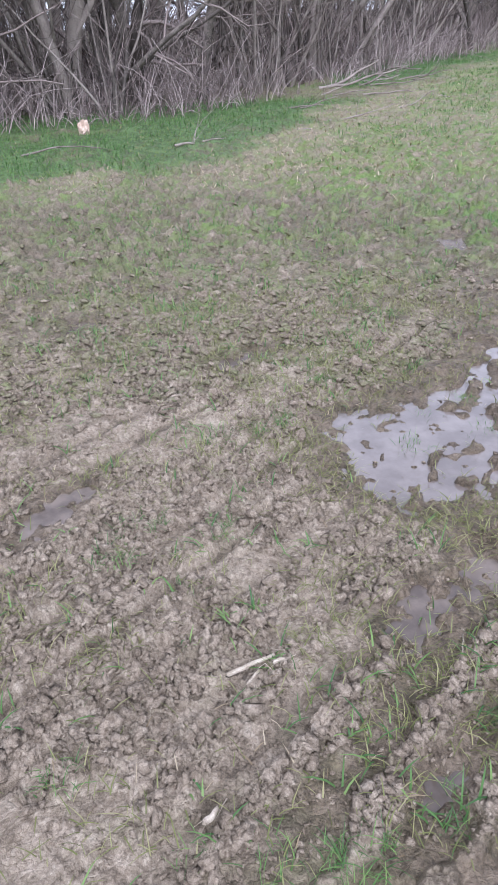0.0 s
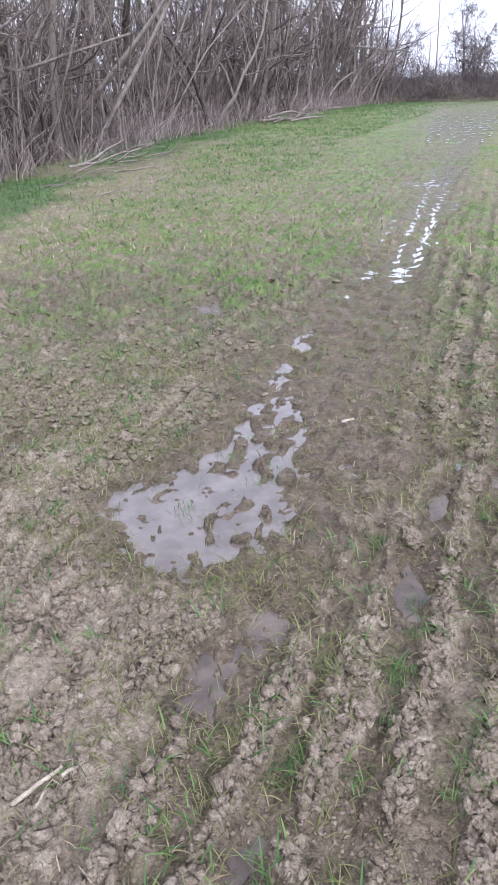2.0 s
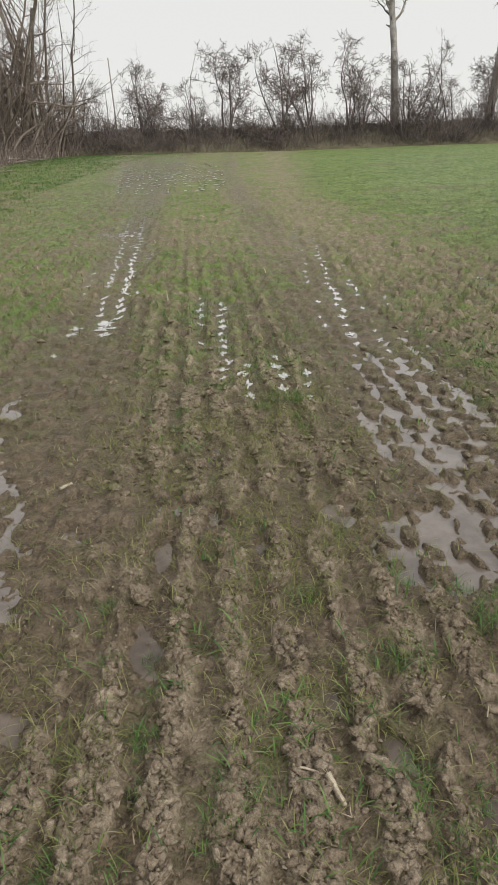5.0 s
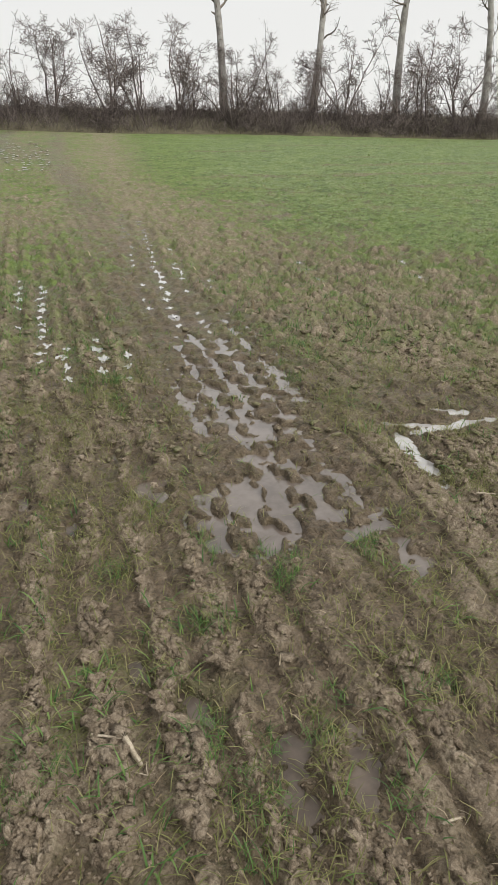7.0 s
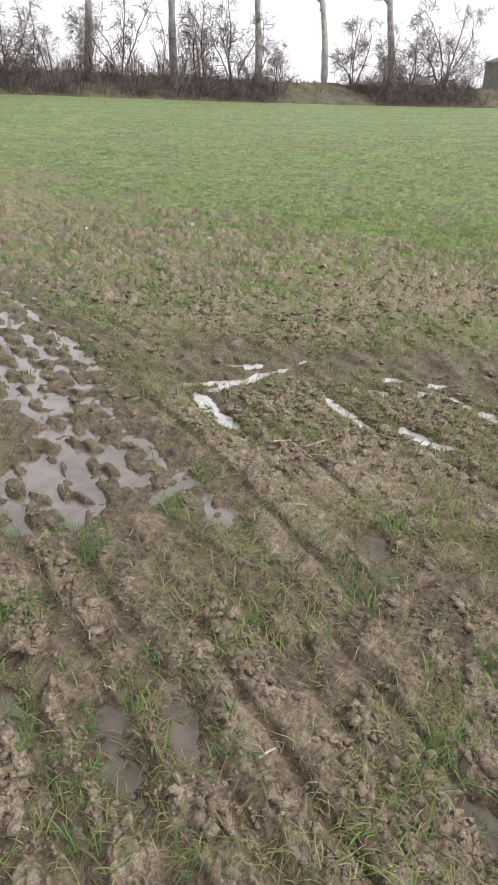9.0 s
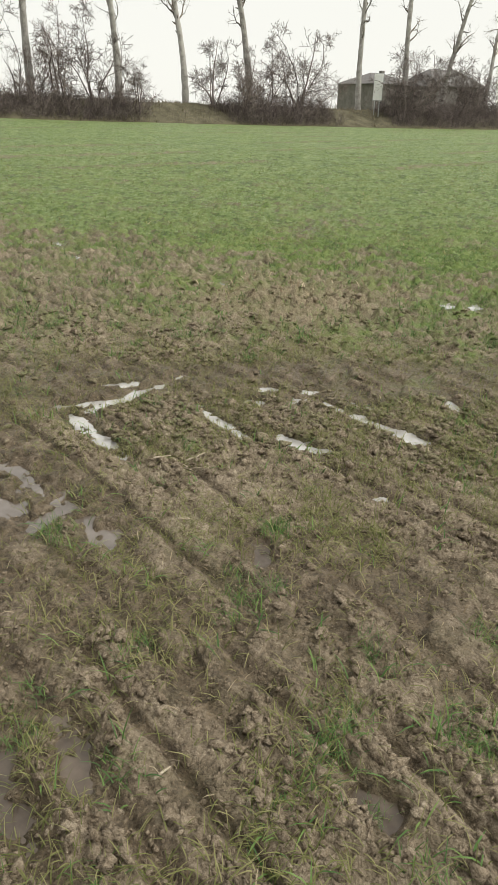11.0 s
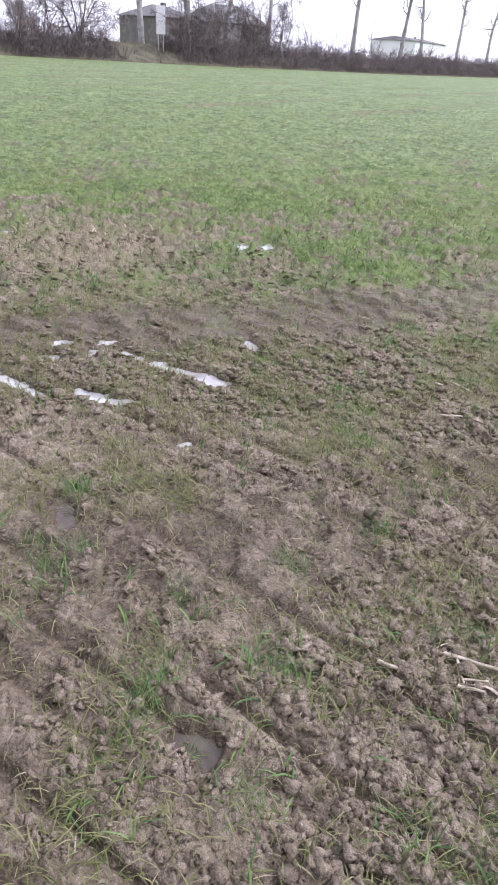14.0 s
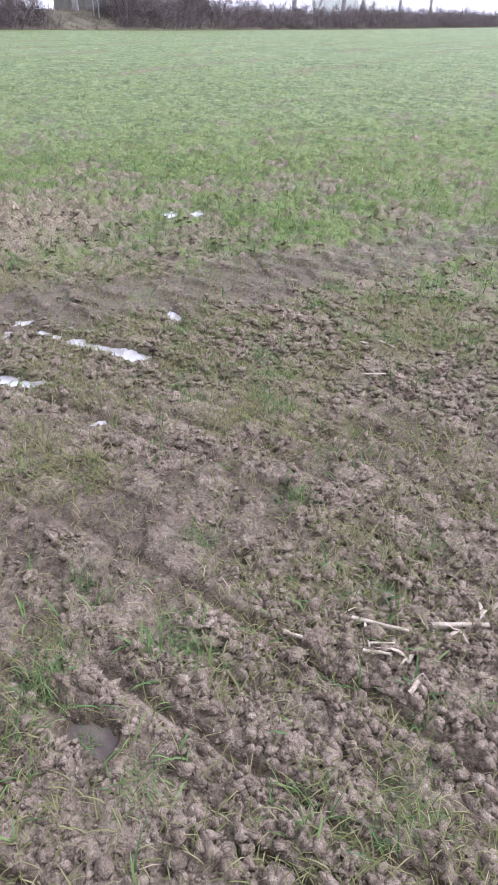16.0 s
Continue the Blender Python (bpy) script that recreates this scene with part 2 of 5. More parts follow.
def puddle_pull(x, y):
    """How strongly the ground is pressed in: 1 in the middle of a puddle, 0 outside; and the wide soft basin round it."""
    out, basin = np.zeros_like(x), np.zeros_like(x)
    jag = 1.5 * (fbm(x * 5.5, y * 5.5, 31, 2) - 0.5) + 1.6 * (fbm(x * 19, y * 19, 35, 3) - 0.5)
    for px, py, a, b, turn, kind in PUDDLES:
        reach = 3.0 * max(a, b)
        near = (np.abs(x - px) < reach) & (np.abs(y - py) < reach)
        if not near.any() or kind == 4 or math.hypot(px - 0.8, py + 0.1) > SHEETS:
            continue
        th = math.atan2(px - AX, py - AY) + math.radians(turn)
        dx, dy = x[near] - px, y[near] - py
        s, c = dx * math.sin(th) + dy * math.cos(th), dx * math.cos(th) - dy * math.sin(th)
        q = np.sqrt((s / a) ** 2 + (c / b) ** 2)
        if kind >= 5:
            # tyre lugs left a lattice of channels round raised pads, many of them drowned
            w = kind - 5
            pv, ps = rows_at(x[near], y[near])
            bend = (0.8 if w > 0.21 else 0.42) * (fbm(x[near] * 6, y[near] * 6, 33, 3) - 0.5)
            v = pv / 0.17 + bend
            u = ps / 0.25 + 0.4 * np.floor(v) + 1.3 * bend
            vary = 0.34 * (vnoise(x[near] * 11, y[near] * 11, 39) - 0.5) + 0.07 * (vnoise(x[near] * 30, y[near] * 30, 43) - 0.5)
            vary = vary - (0.40 if w > 0.21 else 0.0) * sstep(0.39, 0.51, vnoise(x[near] * 3.6 + 2.2, y[near] * 4.3, 49))
            side = 1 - sstep(w - 0.03, w + 0.11, np.abs(v % 1 - 0.5) + vary)
            across = 1 - sstep(0.9 * w - 0.03, 0.9 * w + 0.11, np.abs(u % 1 - 0.5) + vary)
            pond = 1 - sstep(0.75, 1.25, q + 0.30 * jag[near])
            out[near] = np.maximum(out[near], pond * np.maximum(side, across))
            basin[near] = np.maximum(basin[near], 1 - sstep(0.9, 1.7, q + 0.4 * jag[near]))
            continue
        if kind in (0, 1, 2):
            q = q + (1.1 if kind < 2 else 0.45) * sstep(0.50, 0.72, vnoise(s * 6.5 + 7.7, c * 13 + 3.1, 37))
        out[near] = np.maximum(out[near], 1 - sstep(0.5, 1.6, q + jag[near] * (1.25 if kind == 3 else 0.9) + (0.25 if kind == 3 else 0)))
        basin[near] = np.maximum(basin[near], 1 - sstep(0.8, 2.6, q + 0.6 * jag[near]))
    return out, basin


def swell(x, y):
    """The broad unevenness of the field."""
    return 0.05 * (fbm(x * 0.55, y * 0.55, 91, 3) - 0.5)


def press_marks(x, y, h):
    """Flat floors under the small pools in the lug prints."""
    box = (MARKS[:, 0] > x.min() - 1) & (MARKS[:, 0] < x.max() + 1) & (MARKS[:, 1] > y.min() - 1) & (MARKS[:, 1] < y.max() + 1)
    for px, py, a, b, turn, kind in MARKS[box]:
        d = math.hypot(px - 0.8, py + 0.1)
        a, b = max(1.15 * a, 0.08 + 0.013 * d), max(1.3 * b, 0.03 + 0.006 * d)
        near = np.nonzero((np.abs(x - px) < 1.7 * a) & (np.abs(y - py) < 1.7 * a))[0]
        if not len(near):
            continue
        th = math.atan2(px - AX, py - AY) + math.radians(turn)
        dx, dy = x[near] - px, y[near] - py
        q = np.hypot((dx * math.sin(th) + dy * math.cos(th)) / a, (dx * math.cos(th) - dy * math.sin(th)) / b)
        k = 1 - sstep(0.85, 1.6, q)
        level = swell(np.array([px]), np.array([py]))[0] - 0.016
        h[near] = h[near] * (1 - k) + level * k
    return h


def cover(x, y):
    """Shares of green, straw, dryness and track at a place of the field."""
    r, f = polar(x, y)
    n1, n2 = fbm(x * 0.9, y * 0.9, 51, 3) - 0.5, fbm(x * 4.5, y * 4.5, 61, 3) - 0.5
    begin = np.interp(f, [20, 33, 40, 47, 54, 65, 85, 180], [46, 27, 20.0, 16.4, 13.8, 12.4, 12.0, 12.0])
    right = (0.55 * sstep(-6.5, 0.5, r - begin + 3.2 * n1 + 2.4 * n2) + 0.45 * sstep(-1.5, 3.0, r - begin + 5.0 * n1 + 3.0 * n2)) * sstep(31, 35, f)
    left = sstep(14.0, 17.5, r + 4.0 * n1 + 2 * n2) * sstep(8.0, 13.0, f + 5 * n1) * (1 - sstep(21.0, 23.6, f + 2.4 * n2)) * np.clip(0.72 + 1.6 * n2 + 1.0 * n1, 0.10, 0.95)
    v, s = rows_at(x, y)
    row = row_wave(x, y, v)[0]
    left = left * (0.45 + 0.75 * sstep(-0.5, 0.6, row + 2.4 * n2))
    between = sstep(16, 18, r) * np.exp(-((f - 27.2) / 4.2) ** 4) * np.clip(0.46 + 1.2 * n2 + 0.9 * n1 + 0.5 * np.exp(-((f - 29.6) / 0.9) ** 2) * (1 - sstep(19, 22, r)), 0.05, 0.9)
    gap = wood_gap(x, y)
    width = np.interp(y, [7, 9, 11, 13, 15, 20, 30, 45], [6.2, 5.6, 4.4, 3.5, 2.9, 2.2, 1.6, 1.0])
    strip = sstep(-3.0, -0.8, gap) * (1 - sstep(-0.7, 0.7, gap - width + 2.2 * n1 + 0.8 * n2)) * sstep(-0.36, -0.05, n1 + 0.3 * n2 + 0.1) * (y < 46)
    strip = strip * (1 - sstep(16, 18, y) * (1 - sstep(0.44, 0.56, fbm(x * 0.33, y * 0.33, 53, 2))))
    LUSH[:] = [strip]
    green = np.clip(np.maximum(np.maximum(right, left), np.maximum(strip, between)), 0, 1)
    away = x * NX + y * NY
    line = np.exp(-((((away + 0.8 * n1) / 3.1) % 1 - 0.5) / 0.11) ** 2) * sstep(0.34, 0.52, fbm(x * 0.35, y * 0.35, 55, 2))
    green = green * (1 - 0.95 * line * sstep(14, 20, np.hypot(x, y)) * sstep(34, 38, f)) * np.clip(0.95 + 1.2 * n1 + 1.0 * n2 + 0.3 * sstep(14, 24, np.hypot(x, y)), 0.58, 1)
    camr = np.hypot(x - 0.8, y)
    mud = (1 - green) * (0.14 + 1.1 * np.clip(n1 + 0.7 * n2 + 0.02, 0, 1) + 0.42 * sstep(2.4, 6.5, camr + 2 * n1))
    straw = sstep(-0.6, 0.8, gap - width + 2.0 * n1) * (1 - sstep(2.5, 6.5, gap - width + 5 * n1)) * (0.45 + 0.55 * sstep(-0.12, 0.12, n2)) * sstep(6, 9, y) * (1 - sstep(30, 38, y)) * 0.8
    patch = 1 - sstep(0.35, 1.3, np.hypot((x - 6.5) / 0.9, (y - 1.45) / 1.1) + 0.6 * n1)
    straw = np.maximum(straw, 0.35 * sstep(48, 62, f) * sstep(10.5, 12, r) * (1 - sstep(13.5, 15.5, r)) * sstep(-0.16, 0.10, n2 + 0.5 * n1))
    straw, green = np.maximum(straw, patch), green * (1 - 0.85 * patch)
    wheel = wheel_marks(x, y)
    dry = np.clip(0.5 + 1.5 * n1 + 0.9 * n2 + 0.55 * np.maximum(0.6 * (1 - sstep(17.5, 20, f)) * (1 - sstep(11.5, 13.5, r)), (1 - sstep(22.8, 26, f)) * (1 - sstep(10.5, 11.3, r))) + 0.3 * sstep(37, 44, f) - 0.6 * wheel
                  - 0.25 * sstep(21, 24, f) * (1 - sstep(35, 39, f)), 0, 1)
    # the young plants stand in tufts, thinner between the rows
    tuft = sstep(0.40, 0.58, fbm(x * 6.3, y * 6.3, 151, 3) + 0.07 * row)
    close = 1 - sstep(11, 24, np.hypot(x - 0.8, y))
    green = green * (1 - (0.25 + 0.50 * close) * (1 - tuft) * (1 - 0.9 * sstep(0.3, 0.8, strip)) * (1 - 0.65 * sstep(33, 38, f) * sstep(0.4, 0.8, green)))
    mud = mud * (0.35 + 0.95 * tuft)
    green = green * (1 - 0.75 * wheel * (1 - sstep(0.50, 0.62, fbm(x * 2.2, y * 2.2, 57, 2))))
    return green, np.clip(mud * (1 - 0.5 * wheel) * (1 - 0.8 * patch), 0, 1), np.clip(straw, 0, 1), dry, wheel


TONE, LUSH = [], []


def surface(x, y):
    """Height of the ground and what covers it."""
    r, f = polar(x, y)
    green, mud, straw, dry, wheel = cover(x, y)
    here = np.hypot(x - 0.8, y + 0.1)
    near, rows, fine = 1 - sstep(5.5, 10.5, here), 1 - sstep(10, 22, here), 1 - sstep(3.4, 6.0, here)
    v, s = rows_at(x, y)
    row, p = row_wave(x, y, v)
    lane = np.floor(p)
    off = np.abs(p - lane - 0.5) * ROW_GAP
    strong = hash01(lane, lane * 0, 5) * (0.45 + 1.1 * vnoise(s * 1.9, lane * 3.3, 76))
    groove = np.exp(-(off / 0.015) ** 2) * np.clip((strong - 0.12) * 2.6, 0.0, 1.2) * sstep(0.22, 0.46, vnoise(s * 2.2 + 7.7, lane * 1.7, 78)) * (1 - wheel)
    middle = sstep(-0.42, -0.16, v) * (1 - sstep(1.30, 1.62, v)) * (1 - sstep(9, 16, s))
    broken = fbm(x * 3.1, y * 3.1, 81, 3)
    ridge = sstep(-0.35, 0.45, row + 4.4 * (broken - 0.5) + 1.3 * (fbm(x * 8.5, y * 8.5, 85, 2) - 0.5) + 1.1 * (vnoise(x * 17, y * 17, 83) - 0.5))
    h = swell(x, y) + (0.030 * middle * (ridge - 0.4) + 0.005 * (1 - middle) * row) * (1 - 0.85 * wheel) * rows
    loose = middle * (0.06 + 0.94 * ridge) + (1 - middle) * (1 - 0.92 * np.clip(groove, 0, 1)) * (0.40 + 0.60 * sstep(0.36, 0.54, broken + 0.10 * row))
    lumpy = np.clip((0.55 + 0.45 * dry) * loose, 0.12, 1) * (1 - 0.40 * wheel) * near
    wx, wy = x + 0.050 * (fbm(x * 38, y * 38, 3, 3) - 0.5), y + 0.050 * (fbm(x * 38, y * 38, 7, 3) - 0.5)
    c1, t1 = crumbs(wx, wy, 0.029, 101)
    c2, t2 = crumbs(wx, wy, 0.058, 111)
    c3, t3 = crumbs(wx, wy, 0.115, 121)
    h += lumpy * (0.022 * c1 * (0.1 + 1.2 * t1) * fine + 0.019 * c2 * t2 ** 1.5 + 0.015 * c3 * sstep(0.5, 1.0, t3) - 0.012)
    h -= 0.036 * groove * (1 - 0.6 * middle) * rows
    c4, t4 = crumbs(wx, wy, 0.125, 131)
    c5, t5 = crumbs(x + 0.10 * (broken - 0.5), y, 0.30, 137)
    c6, t6 = crumbs(wx, wy, 0.075, 143)
    mid = sstep(3.0, 5.5, here) * (1 - sstep(18, 30, here))
    bare = 1 - 0.45 * sstep(0.35, 0.85, green)
    h += mid * bare * ((0.024 + 0.032 * sstep(4, 6, here)) * c4 * t4 + 0.055 * c5 * t5 * sstep(6, 10, here) + (0.020 + 0.036 * sstep(4.2, 6.0, here)) * c6 * t6 ** 1.3 * (1 - sstep(9, 14, here))) * (1 - 0.6 * wheel)
    h += 0.022 * sstep(2.5, 5, here) * (1 - sstep(20, 34, here)) * green * (vnoise(x * 9, y * 9, 157) + vnoise(x * 19, y * 19, 158) - 0.6)
    h += near * 0.016 * (fbm(x * 17, y * 17, 121, 3) - 0.5) * (1 - 0.4 * wheel)
    h += fine * (0.020 * (fbm(x * 44, y * 44, 161, 3) - 0.5) + 0.008 * (vnoise(x * 105, y * 105, 171) - 0.5)) * (0.3 + 0.7 * lumpy)
    # prints of the tyre lugs: slanting bars, and the long lines between them
    crossing, along = cross_track(x, y)
    turned = crossing > 0.5
    across_tyre, along_tyre = np.where(turned, s, v), np.where(turned, along, s)
    lug = np.cos(2 * np.pi * (along_tyre / 0.26 + 0.8 * np.abs((across_tyre / 0.34) % 1 - 0.5)) + 2.2 * (broken - 0.5))
    print_ = sstep(-0.45, 0.25, lug + 1.2 * (vnoise(x * 8, y * 8, 173) - 0.5)) * (0.45 + 0.55 * sstep(-0.8, -0.2, row))
    h += wheel * (-0.022 + 0.034 * print_) * (1 - sstep(12, 26, here))
    pull, basin = puddle_pull(x, y)
    low = WATER + 0.007 + 0.012 * np.clip(fbm(x * 15, y * 15, 141, 3) - 0.38, 0, 1)
    h = np.maximum(h, low)
    h = h + (low + 0.40 * (h - low) - h) * basin * 0.85
    h = h * (1 - pull) + (WATER - 0.013) * pull + pull * (0.055 * (fbm(x * 26, y * 26, 181, 3) - 0.5))
    h = press_marks(x, y, h)
    # wet places, plus shade painted into the gaps between crumbs and lumps
    wet_shade = np.clip(1.1 * pull + 0.75 * basin + 0.48 * wheel + 0.6 * sstep(0.006, -0.022, h) * (1 - 0.4 * dry) + 0.8 * (0.40 - dry) + 0.55 * lumpy * (1 - c1) * (1 - 0.6 * c2) + 0.66 * middle * (1 - ridge) * rows + 0.62 * groove * rows + 0.30 * wheel * (1 - print_) + 0.45 * near * (1 - loose) * (1 - 0.5 * dry) + 0.80 * mid * (0.34 - c4 * t4) + 0.85 * mid * (0.30 - c6 * t6) * (1 - sstep(9, 14, here)) + 0.10 * mid * (-row), 0, 1) * (1 - 0.6 * sstep(14, 24, r) * sstep(-1.5, 0.5, v))
    wet_shade = np.clip(wet_shade + 0.35 * green * sstep(3, 6, here) + 0.45 * sstep(2.6, 4.6, here) * sstep(0.2, -1.2, v) * (1 - straw), 0, 1)
    wet_shade = np.maximum(np.clip(wet_shade + 0.45 * sstep(34, 40, f) * sstep(15, 19, r), 0, 1), 0.7 * wheel * sstep(8, 14, here))
    TONE[:] = [(0.45 * t1 + 0.55 * t2) * near + 0.5 * (1 - near)]
    return h + field_rise(x, y), green, mud, straw, dry, wet_shade


# ---- materials ----
def shader(name, rough=0.8, spec=0.3):
    m = bpy.data.materials.new(name)
    m.use_nodes = True
    b = m.node_tree.nodes["Principled BSDF"]
    b.inputs["Roughness"].default_value = rough
    b.inputs["Specular IOR Level"].default_value = spec
    return m, m.node_tree.nodes, m.node_tree.links, b


def node_noise(n, l, scale, detail=4.0, rough=0.6, vec=None):
    t = n.new("ShaderNodeTexNoise")
    t.inputs["Scale"].default_value, t.inputs["Detail"].default_value, t.inputs["Roughness"].default_value = scale, detail, rough
    if vec is not None:
        l.new(vec, t.inputs["Vector"])
    return t.outputs["Fac"]


def node_ramp(n, l, fac, stops):
    r = n.new("ShaderNodeValToRGB")
    while len(r.color_ramp.elements) < len(stops):
        r.color_ramp.elements.new(0.5)
    for e, (p, c) in zip(r.color_ramp.elements, stops):
        e.position, e.color = p, (*c, 1)
    l.new(fac, r.inputs[0])
    return r.outputs[0]


def node_mix(n, l, fac, a, b, mode="MIX"):
    m = n.new("ShaderNodeMix")
    m.data_type, m.blend_type = "RGBA", mode
    for socket, v in ((m.inputs["Factor"], fac), (m.inputs["A"], a), (m.inputs["B"], b)):
        if isinstance(v, tuple):
            socket.default_value = (*v, 1)
        elif isinstance(v, (int, float)):
            socket.default_value = v
        else:
            l.new(v, socket)
    return m.outputs["Result"]


def node_math(n, l, op, a, b=0.0):
    m = n.new("ShaderNodeMath")
    m.operation = op
    for socket, v in ((m.inputs[0], a), (m.inputs[1], b)):
        if isinstance(v, (int, float)):
            socket.default_value = v
        else:
            l.new(v, socket)
    return m.outputs[0]


def node_bump(n, l, b, height, dist, strength=0.6):
    k = n.new("ShaderNodeBump")
    k.inputs["Distance"].default_value, k.inputs["Strength"].default_value = dist, strength
    l.new(height, k.inputs["Height"])
    l.new(k.outputs[0], b.inputs["Normal"])


def attr(n, name):
    a = n.new("ShaderNodeAttribute")
    a.attribute_name = name
    return a.outputs["Fac"]


def mat_plain(name, dark, light, scale, rough=0.85, spec=0.25, bump=0.004, metal=0.0, island=0.0):
    """Two-scale mottled surface between two colours."""
    m, n, l, b = shader(name, rough, spec)
    pos = n.new("ShaderNodeTexCoord").outputs["Object"]
    a, c = node_noise(n, l, scale, 5, 0.65, pos), node_noise(n, l, scale * 7, 4, 0.6, pos)
    f = node_math(n, l, "ADD", node_math(n, l, "MULTIPLY", a, 0.65), node_math(n, l, "MULTIPLY", c, 0.35))
    if island:
        g = n.new("ShaderNodeNewGeometry").outputs["Random Per Island"]
        o = n.new("ShaderNodeObjectInfo").outputs["Random"]
        f = node_math(n, l, "ADD", f, node_math(n, l, "MULTIPLY", node_math(n, l, "SUBTRACT", g, 0.5), island))
        f = node_math(n, l, "ADD", f, node_math(n, l, "MULTIPLY", node_math(n, l, "SUBTRACT", o, 0.5), island * 0.5))
    l.new(node_ramp(n, l, f, [(0.38, dark), (0.62, light)]), b.inputs["Base Color"])
    b.inputs["Metallic"].default_value = metal
    if bump:
        node_bump(n, l, b, c, bump)
    return m


def mat_ground():
    m, n, l, b = shader("field_earth", 0.8, 0.3)
    pos = n.new("ShaderNodeNewGeometry").outputs["Position"]
    big, mid, lump = node_noise(n, l, 1.7, 4, 0.6, pos), node_noise(n, l, 14, 5, 0.65, pos), node_noise(n, l, 6.5, 7, 0.72, pos)
    fine, grit = node_noise(n, l, 90, 4, 0.7, pos), node_noise(n, l, 330, 3, 0.7, pos)
    warp = n.new("ShaderNodeTexNoise")
    warp.inputs["Scale"].default_value, warp.inputs["Detail"].default_value = 26, 5
    l.new(pos, warp.inputs["Vector"])
    shift = n.new("ShaderNodeVectorMath")
    shift.operation = "MULTIPLY_ADD"
    shift.inputs[1].default_value = (0.042, 0.042, 0.042)
    l.new(warp.outputs["Color"], shift.inputs[0])
    l.new(pos, shift.inputs[2])
    cells, cracks, shades = [], [], []
    for scale, share, mark in ((30, 1.0, 0.16), (62, 0.8, 0.16), (125, 0.4, 0.12)):
        v, e = n.new("ShaderNodeTexVoronoi"), n.new("ShaderNodeTexVoronoi")
        e.feature = "DISTANCE_TO_EDGE"
        for tex in (v, e):
            tex.inputs["Scale"].default_value = scale
            l.new(shift.outputs[0], tex.inputs["Vector"])
        crack = n.new("ShaderNodeMapRange")
        crack.inputs["From Max"].default_value = 0.10
        crack.interpolation_type = "SMOOTHSTEP"
        l.new(e.outputs["Distance"], crack.inputs["Value"])
        cracks.append(crack.outputs[0])
        dome = node_math(n, l, "SUBTRACT", 1.0, v.outputs["Distance"])
        cells.append(node_math(n, l, "MULTIPLY", node_math(n, l, "ADD", dome, node_math(n, l, "MULTIPLY", crack.outputs[0], 0.25)), share))
        pick = n.new("ShaderNodeSeparateColor")
        l.new(v.outputs["Color"], pick.inputs[0])
        shades.append(node_math(n, l, "MULTIPLY", node_math(n, l, "SUBTRACT", pick.outputs[0], 0.5), mark * 0.5))
    tone = node_math(n, l, "ADD", node_math(n, l, "MULTIPLY", mid, 0.36), node_math(n, l, "ADD", node_math(n, l, "MULTIPLY", fine, 0.36), node_math(n, l, "MULTIPLY", grit, 0.28)))
    tone = node_math(n, l, "ADD", tone, node_math(n, l, "MULTIPLY", node_math(n, l, "SUBTRACT", attr(n, "tone"), 0.5), 0.05))
    for shade in shades:
        tone = node_math(n, l, "ADD", tone, shade)
    dry = node_ramp(n, l, tone, [(0.37, (0.145, 0.113, 0.080)), (0.46, (0.265, 0.212, 0.155)), (0.54, (0.355, 0.290, 0.217)), (0.63, (0.50, 0.425, 0.33))])
    # the fissures between the crumbs are drawn dark: shade put into the colour
    crack_shade = node_math(n, l, "MULTIPLY", node_math(n, l, "SUBTRACT", 1.0, cracks[0]), node_math(n, l, "MULTIPLY", mid, 0.22))
    crack_shade = node_math(n, l, "MAXIMUM", crack_shade, node_math(n, l, "MULTIPLY", node_math(n, l, "SUBTRACT", 1.0, cracks[1]), node_math(n, l, "MULTIPLY", fine, 0.30)))
    dry = node_mix(n, l, crack_shade, dry, (0.085, 0.060, 0.042))
    dry = node_mix(n, l, node_math(n, l, "MULTIPLY", big, 0.30), dry, (0.17, 0.125, 0.082))
    # dark colour of wet mud, used too for the shade painted in the gaps
    wet_shade = node_ramp(n, l, tone, [(0.38, (0.048, 0.035, 0.023)), (0.62, (0.195, 0.148, 0.101))])
    wet_shade_fac = attr(n, "wet_shade")
    w = node_math(n, l, "ADD", wet_shade_fac, node_math(n, l, "MULTIPLY", node_math(n, l, "SUBTRACT", lump, 0.5), 1.9))
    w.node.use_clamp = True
    earth = node_mix(n, l, w, dry, wet_shade)
    straw_c = node_ramp(n, l, fine, [(0.40, (0.12, 0.09, 0.06)), (0.60, (0.42, 0.35, 0.24))])
    earth = node_mix(n, l, node_math(n, l, "MULTIPLY", attr(n, "straw"), 0.9), earth, straw_c)
    leaf = node_ramp(n, l, node_math(n, l, "ADD", node_math(n, l, "MULTIPLY", lump, 0.65), node_math(n, l, "MULTIPLY", big, 0.35)),
                     [(0.40, (0.060, 0.095, 0.024)), (0.5, (0.130, 0.192, 0.046)), (0.60, (0.190, 0.238, 0.074))])
    leaf = node_mix(n, l, attr(n, "lush"), leaf, node_ramp(n, l, lump, [(0.40, (0.050, 0.085, 0.030)), (0.60, (0.120, 0.190, 0.065))]))
    speck = node_math(n, l, "ADD", node_math(n, l, "MULTIPLY", node_math(n, l, "SUBTRACT", fine, 0.52), 1.5), node_math(n, l, "MULTIPLY", node_math(n, l, "SUBTRACT", lump, 0.5), 3.2))
    some = node_math(n, l, "MULTIPLY", attr(n, "green"), 3.5)
    some.node.use_clamp = True
    thick = node_math(n, l, "ADD", node_math(n, l, "MULTIPLY", attr(n, "green"), 1.3), node_math(n, l, "MULTIPLY", speck, some))
    thick.node.use_clamp = True
    l.new(node_mix(n, l, thick, earth, leaf), b.inputs["Base Color"])
